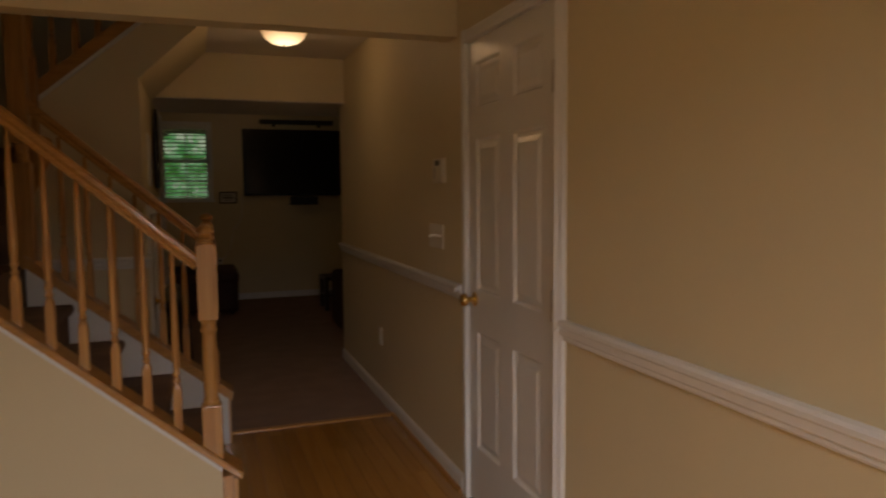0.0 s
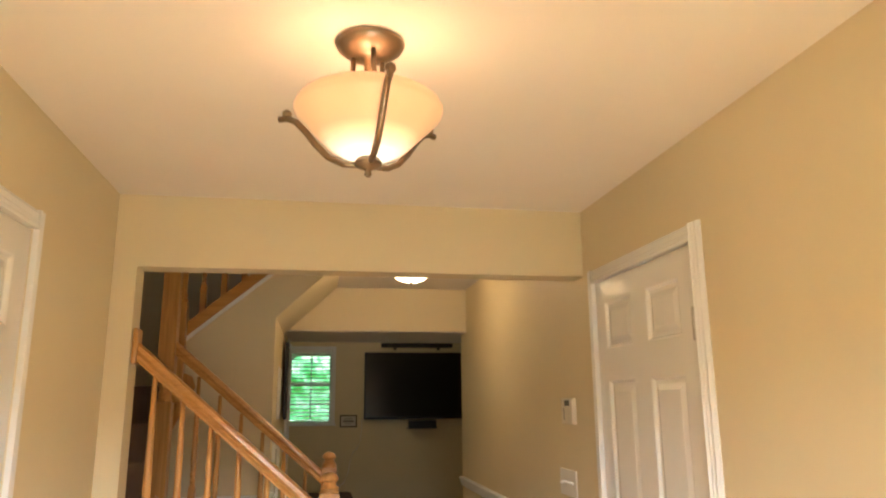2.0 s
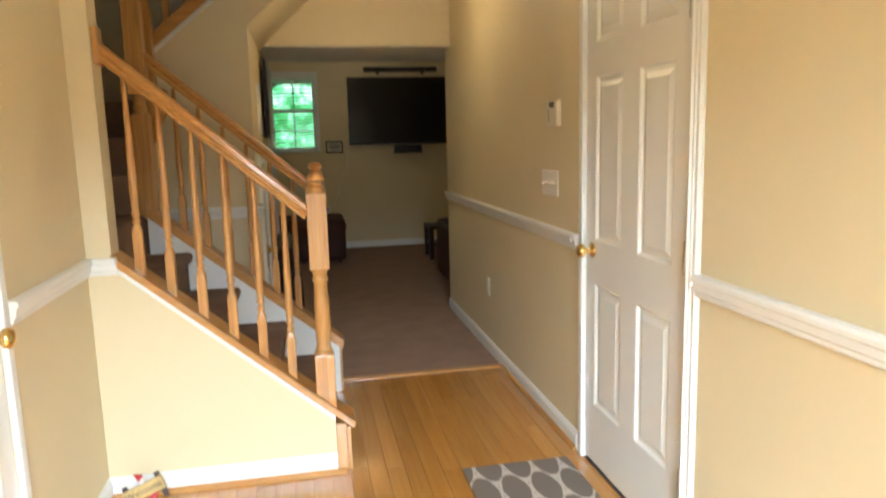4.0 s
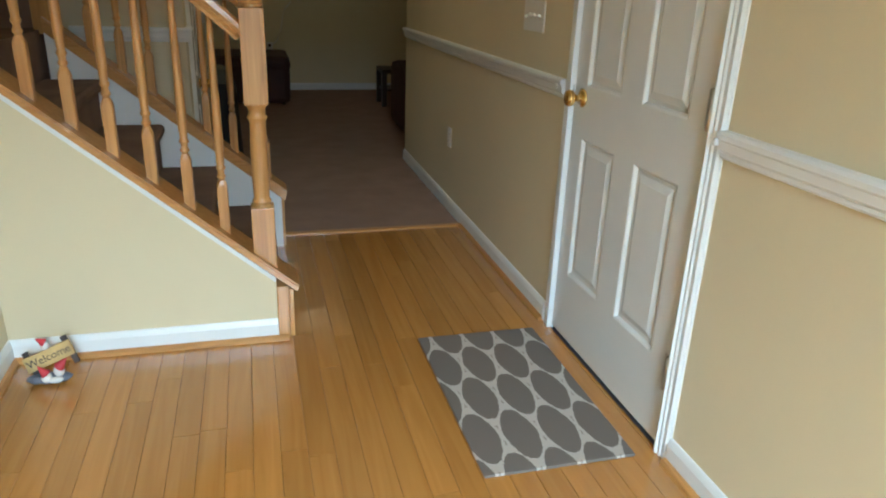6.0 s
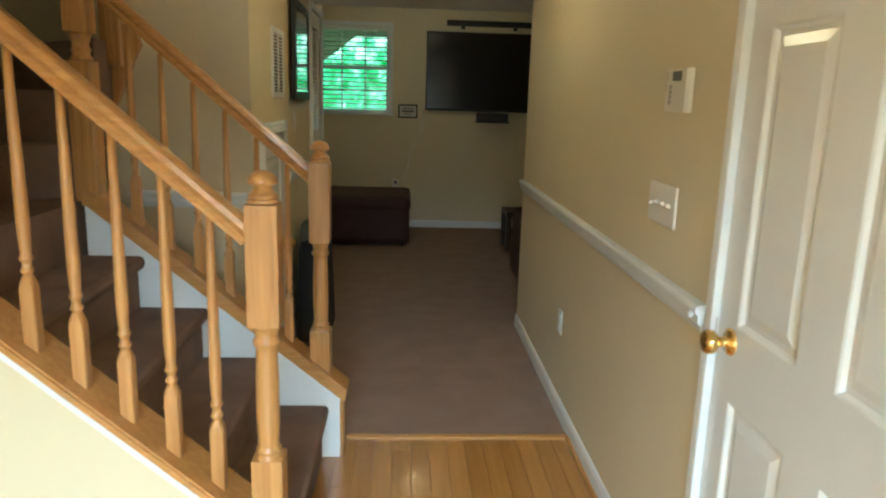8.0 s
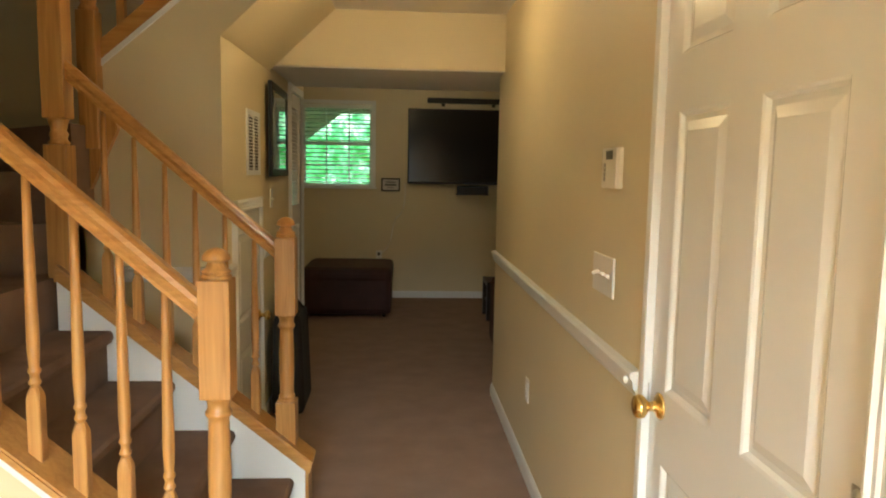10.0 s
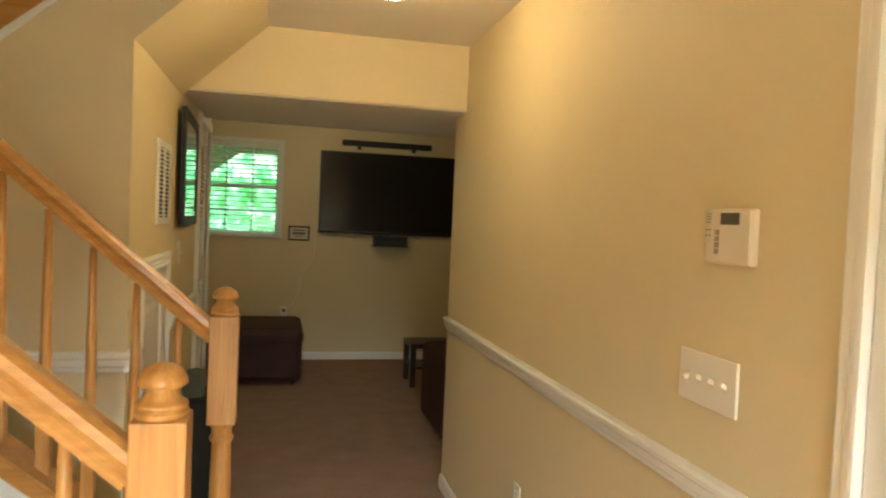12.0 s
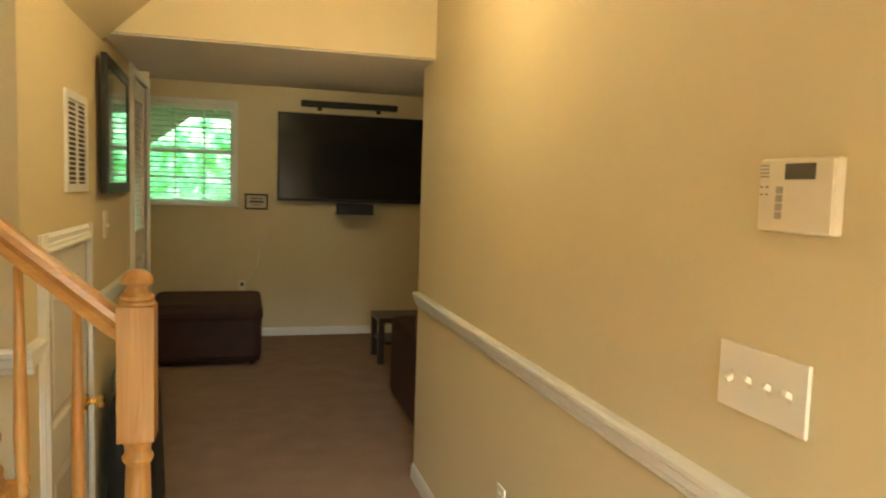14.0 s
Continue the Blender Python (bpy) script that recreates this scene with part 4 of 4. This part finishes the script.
# ---- television wall ----
TV = thing("television", (1.335, YFAR, 1.34), "large black flat television mounted on the far wall", "television")
part("body", box(B(), 0.60, 2.07, YFAR - 0.075, YFAR - 0.03, 1.34, 2.19, 0.006), BLACK, TV)
part("screen", box(B(), 0.617, 2.053, YFAR - 0.078, YFAR - 0.0745, 1.365, 2.175), SCREEN, TV, "glossy dark screen")
part("wall_mount", box(B(), 1.1, 1.57, YFAR - 0.031, YFAR, 1.6, 1.95), BLACK, TV)
SB = thing("soundbar", (1.29, YFAR, 2.25), "long black soundbar on the wall above the television", "soundbar")
part("body", box(B(), 0.817, 1.762, YFAR - 0.085, YFAR - 0.012, 2.255, 2.313, 0.01), BLACK, SB)
for x in (1.0, 1.58):
    part("bracket", box(B(), x - 0.02, x + 0.02, YFAR - 0.02, YFAR, 2.225, 2.30), BLACK, SB)
CB = thing("cable_box", (1.345, YFAR, 1.22), "small black cable box on a wall shelf below the television", "cable box")
part("shelf", box(B(), 1.16, 1.53, YFAR - 0.20, YFAR, 1.222, 1.232), BLACK, CB)
part("box", box(B(), 1.17, 1.52, YFAR - 0.19, YFAR - 0.08, 1.233, 1.325, 0.006), BLACK, CB)


def small_frame(x0, x1, z0, z1, label):
    f = thing("small_frame", ((x0 + x1) / 2, YFAR, z0), label, "picture frame", "small frames on the television wall")
    t = 0.016
    for a, b, c, d in ((x0, x0 + t, z0, z1), (x1 - t, x1, z0, z1), (x0 + t, x1 - t, z0, z0 + t), (x0 + t, x1 - t, z1 - t, z1)):
        part("frame", box(B(), a, b, YFAR - 0.016, YFAR, c, d, 0.002), BLACK, f)
    part("paper", box(B(), x0 + t, x1 - t, YFAR - 0.006, YFAR - 0.002, z0 + t, z1 - t), PAPER, f)
    for k, (w, h) in enumerate(((0.55, 0.012), (0.62, 0.024), (0.4, 0.008))):
        m, half = (x0 + x1) / 2, (x1 - x0) * w / 2
        zc = z1 - 0.045 - 0.032 * k
        part("print_line", box(B(), m - half, m + half, YFAR - 0.0075, YFAR - 0.006, zc - h / 2, zc + h / 2), INK, f)


small_frame(0.300, 0.517, 1.246, 1.398, "small black framed certificate on the wall")
small_frame(2.060, 2.285, 1.237, 1.393, "small black framed print beside the television")
bm = tube(B(), [(0.575, YFAR - 0.006, 1.34), (0.578, YFAR - 0.006, 1.22), (0.565, YFAR - 0.007, 1.08), (0.53, YFAR - 0.008, 0.99), (0.47, YFAR - 0.008, 0.93), (0.44, YFAR - 0.007, 0.83), (0.42, YFAR - 0.007, 0.70), (0.37, YFAR - 0.008, 0.58), (0.30, YFAR - 0.012, 0.515)], 0.0055)
solo("power_cord", bm, PLASTIC, "thin pale cord hanging down the far wall", "cord")
part("plug", box(B(), 0.265, 0.295, YFAR - 0.034, YFAR - 0.008, 0.505, 0.535, 0.004), BLACK, bpy.data.objects["power_cord"], "black plug")

# ---- seating ----
OT = thing("ottoman", (0.0, 8.95, 0), "large dark red-brown leather ottoman", "ottoman")
part("body", box(B(), -0.45, 0.442, 8.432, 9.30, 0.03, 0.44, 0.055), LEATHER, OT)
part("cushion", box(B(), -0.456, 0.452, 8.424, 9.304, 0.345, 0.505, 0.062), LEATHER, OT, "padded leather top")
for x in (-0.40, 0.37):
    for y in (8.52, 9.25):
        part("leg", lathe(B(), [(0.018, 0.002), (0.025, 0.05)], Matrix.Translation((x, y, 0.002)), 10), BLACKWOOD, OT)
SO = thing("sofa", (2.2, 6.95, 0), "dark red-brown leather sofa facing the television", "sofa")
part("base", box(B(), 1.36, 3.10, 6.52, 7.42, 0.05, 0.30, 0.03), LEATHER, SO)
for x in (1.30, 2.90):
    part("arm", box(B(), x, x + 0.22, 6.50, 7.40, 0.04, 0.60, 0.06), LEATHER, SO)
part("backrest", box(B(), 1.31, 3.11, 6.47, 6.78, 0.06, 0.755, 0.075), LEATHER, SO)
for x in (1.53, 2.22):
    part("seat_cushion", box(B(), x, x + 0.68, 6.75, 7.44, 0.29, 0.46, 0.05), LEATHER, SO)
for x in (1.38, 3.02):
    for y in (6.58, 7.34):
        part("leg", box(B(), x - 0.03, x + 0.03, y - 0.03, y + 0.03, 0.003, 0.06), BLACKWOOD, SO)
ET = thing("end_table", (1.67, 8.50, 0), "low black-brown end table with a lower shelf", "table")
part("tabletop", box(B(), 1.395, 1.945, 8.31, 8.70, 0.355, 0.396, 0.003), BLACKWOOD, ET)
part("shelf", box(B(), 1.42, 1.92, 8.335, 8.675, 0.165, 0.187), BLACKWOOD, ET)
for x in (1.395, 1.895):
    for y in (8.31, 8.65):
        part("leg", box(B(), x, x + 0.05, y, y + 0.05, 0.003, 0.356, 0.002), BLACKWOOD, ET)
# black bag against the closet wall
BG = thing("duffel_bag", (-0.15, 5.80, 0), "tall black cloth bag standing by the closet wall", "bag")
bm = box(B(), -0.236, -0.045, 5.56, 5.98, 0.006, 0.62, 0.05)
for v in bm.verts:
    k = v.co.z / 0.6
    v.co.x = -0.15 + (v.co.x + 0.15) * (1.05 - 0.22 * k * k) + 0.012 * math.sin(9 * v.co.y)
part("body", bm, CLOTH, BG)
bm = box(B(), -0.225, -0.11, 5.64, 5.90, 0.57, 0.72, 0.05)
part("flap", bm, GREYC, BG, "grey cloth flap")
for y in (5.70, 5.86):
    part("strap", tube(B(), [(-0.075, y, 0.42), (-0.062, y, 0.52), (-0.085, y, 0.62), (-0.12, y, 0.66)], 0.010), CLOTH, BG)

# ---- rug and welcome sign ----
RG = thing("door_mat", (0.88, 2.70, 0.004), "grey door mat with a pale trellis pattern", "mat")
bm = box(B(), 0.598, 1.066, 2.30, 3.122, 0.001, 0.011, 0.004)
part("rug_body", bm, RUG, RG)
SG = thing("welcome_sign", (-0.663, 3.08, 0.0), "small painted wooden welcome ornament standing on the floor", "ornament")
TILT = Matrix.Translation((-0.663, 3.10, 0.085)) @ pose(0, 0, 0, -12, 0, 0) @ pose(0, 0, 0, 0, -22, 0)


def on_sign(bm):
    bmesh.ops.transform(bm, matrix=TILT, verts=bm.verts)
    return bm


part("board", on_sign(box(B(), -0.078, 0.078, -0.008, 0.008, -0.026, 0.026, 0.003)), BOARD, SG, "ochre board")
for x in (-0.066, 0.062):
    part("post", on_sign(box(B(), x - 0.009, x + 0.009, 0.008, 0.022, -0.06, 0.042, 0.002)), DARKP, SG, "dark brown post")
txt = bpy.data.curves.new("lettering", 'FONT')
txt.body, txt.size, txt.align_x, txt.align_y, txt.extrude = "Welcome", 0.036, 'CENTER', 'CENTER', 0.0006
_t = new("lettering_source", txt)
bpy.context.view_layer.update()
_me = bpy.data.meshes.new_from_object(_t)
bpy.data.objects.remove(_t)
_me.transform(TILT @ Matrix.Translation((0, -0.0088, 0)) @ pose(0, 0, 0, 90, 0, 0))
_me.materials.clear()
_me.materials.append(DARKP)
_l = new("lettering", _me)
_l.parent, _l.matrix_parent_inverse = SG, SG.matrix_basis.inverted()
tagged(_l, "dark painted word Welcome")


def blob(name, at, size, material, label=""):
    bm = B()
    bmesh.ops.create_icosphere(bm, subdivisions=2, radius=1)
    for v in bm.verts:
        v.co *= 1 + 0.12 * noise.noise(v.co * 1.7)
    bmesh.ops.scale(bm, vec=size, verts=bm.verts)
    bmesh.ops.translate(bm, vec=at, verts=bm.verts)
    for f in bm.faces:
        f.smooth = True
    part(name, bm, material, SG, label)


def hat(at, r, h, lean):
    bm = lathe(B(), [(r * 1.08, 0), (r * 1.12, 0.004), (r, 0.008), (r * 0.72, h * 0.45), (r * 0.34, h * 0.8), (r * 0.06, h)], Matrix.Translation(at) @ pose(0, 0, 0, 0, lean, 0), 14)
    part("hat", bm, RED, SG, "red pointed hat")


blob("base_stone", (-0.663, 3.075, 0.018), (0.074, 0.028, 0.017), GREYP, "grey stone base")
for x, y, z, r, lean in ((-0.668, 3.056, 0.030, 0.017, -35), (-0.628, 3.056, 0.052, 0.018, 40), (-0.672, 3.106, 0.122, 0.014, -55)):
    blob("figure", (x, y, z), (r, r * 0.8, r * 1.15), SNOW, "white rounded figure")
    hat((x, y, z + r * 0.7), r * 0.85, r * 2.3, lean)
blob("figure", (-0.700, 3.060, 0.022), (0.020, 0.015, 0.014), GREYP, "dark grey rounded shape")
blob("figure", (-0.640, 3.050, 0.022), (0.024, 0.014, 0.011), SNOW, "white rounded shape")

# ---- outside ----
setting("ground", box(B(), -60, 60, -60, 60, -0.35, -0.16), GRASS, "grass lawn outside", "ground")
setting("backdrop", box(B(), -14, 14, 19, 19.1, -0.16, 9), LEAFY, "flat glowing backdrop painted with sunlit green trees", "backdrop")
OS = thing("deck_stair", (-0.9, 11.3, 0), "weathered wooden deck stair outside the window", "stair")
part("stringer", prism(B(), [(-1.6, 1.25), (-0.05, 2.45), (-0.25, 2.70), (-1.6, 1.65)], "y", 11.30, 11.35), DECK, OS)
part("post", box(B(), -1.65, -1.55, 11.28, 11.38, -0.16, 1.7), DECK, OS)
DK = thing("deck", (-3.0, 10.5, -0.16), "weathered wooden deck above the back window", "deck")
for k in range(11):
    part("deck_board", box(B(), -3.0, 3.0, 9.77 + 0.142 * k, 9.905 + 0.142 * k, 2.43, 2.46), DECK, DK)
for k in range(13):
    part("joist", box(B(), -3.0 + 0.495 * k, -2.96 + 0.495 * k, 9.78, 11.27, 2.27, 2.43), DECK, DK)
part("rim_board", box(B(), -3.0, 3.0, 11.275, 11.315, 2.25, 2.46), DECK, DK)
for x in (-2.9, 2.8):
    part("post", box(B(), x, x + 0.09, 11.18, 11.27, -0.16, 2.27), DECK, DK)

# ---- floor boards ----
PW = 0.077
rng = random.Random(7)
shared = {}
x = XL
while x < XR - 0.005:
    w = min(PW if x > XL else (-0.020 - XL) % PW, XR - x)
    y = YB - rng.uniform(0, 0.8)
    while y < 4.385:
        L = rng.choice((0.55, 0.75, 0.95, 1.2))
        a, b = max(y, YB), min(y + L, 4.385)
        y += L
        if b - a < 0.02:
            continue
        if x + w < 0.12:
            b = min(b, YH + 0.02)
            if b - a < 0.02:
                continue
        key = (round(w, 3), round(b - a, 3))
        if key not in shared:
            g = 0.0005
            bm = B()
            W2, L2 = key[0] - g, key[1] - g
            c = 0.0009
            top = [bm.verts.new(p) for p in ((g + c, g + c, 0), (W2 - c, g + c, 0), (W2 - c, L2 - c, 0), (g + c, L2 - c, 0))]
            low = [bm.verts.new(p) for p in ((g, g, -c), (W2, g, -c), (W2, L2, -c), (g, L2, -c))]
            bot = [bm.verts.new(p) for p in ((g, g, -0.014), (W2, g, -0.014), (W2, L2, -0.014), (g, L2, -0.014))]
            bm.faces.new(top)
            for q, r in ((low, top), (bot, low)):
                for k in range(4):
                    j = (k + 1) % 4
                    bm.faces.new((q[k], q[j], r[j], r[k]))
            shared[key] = mesh_of("plank", bm, OAK_FLOOR)
        ob = new("plank", shared[key])
        ob.parent = FLOOR
        ob.location = (x, a, 0)
    x += w
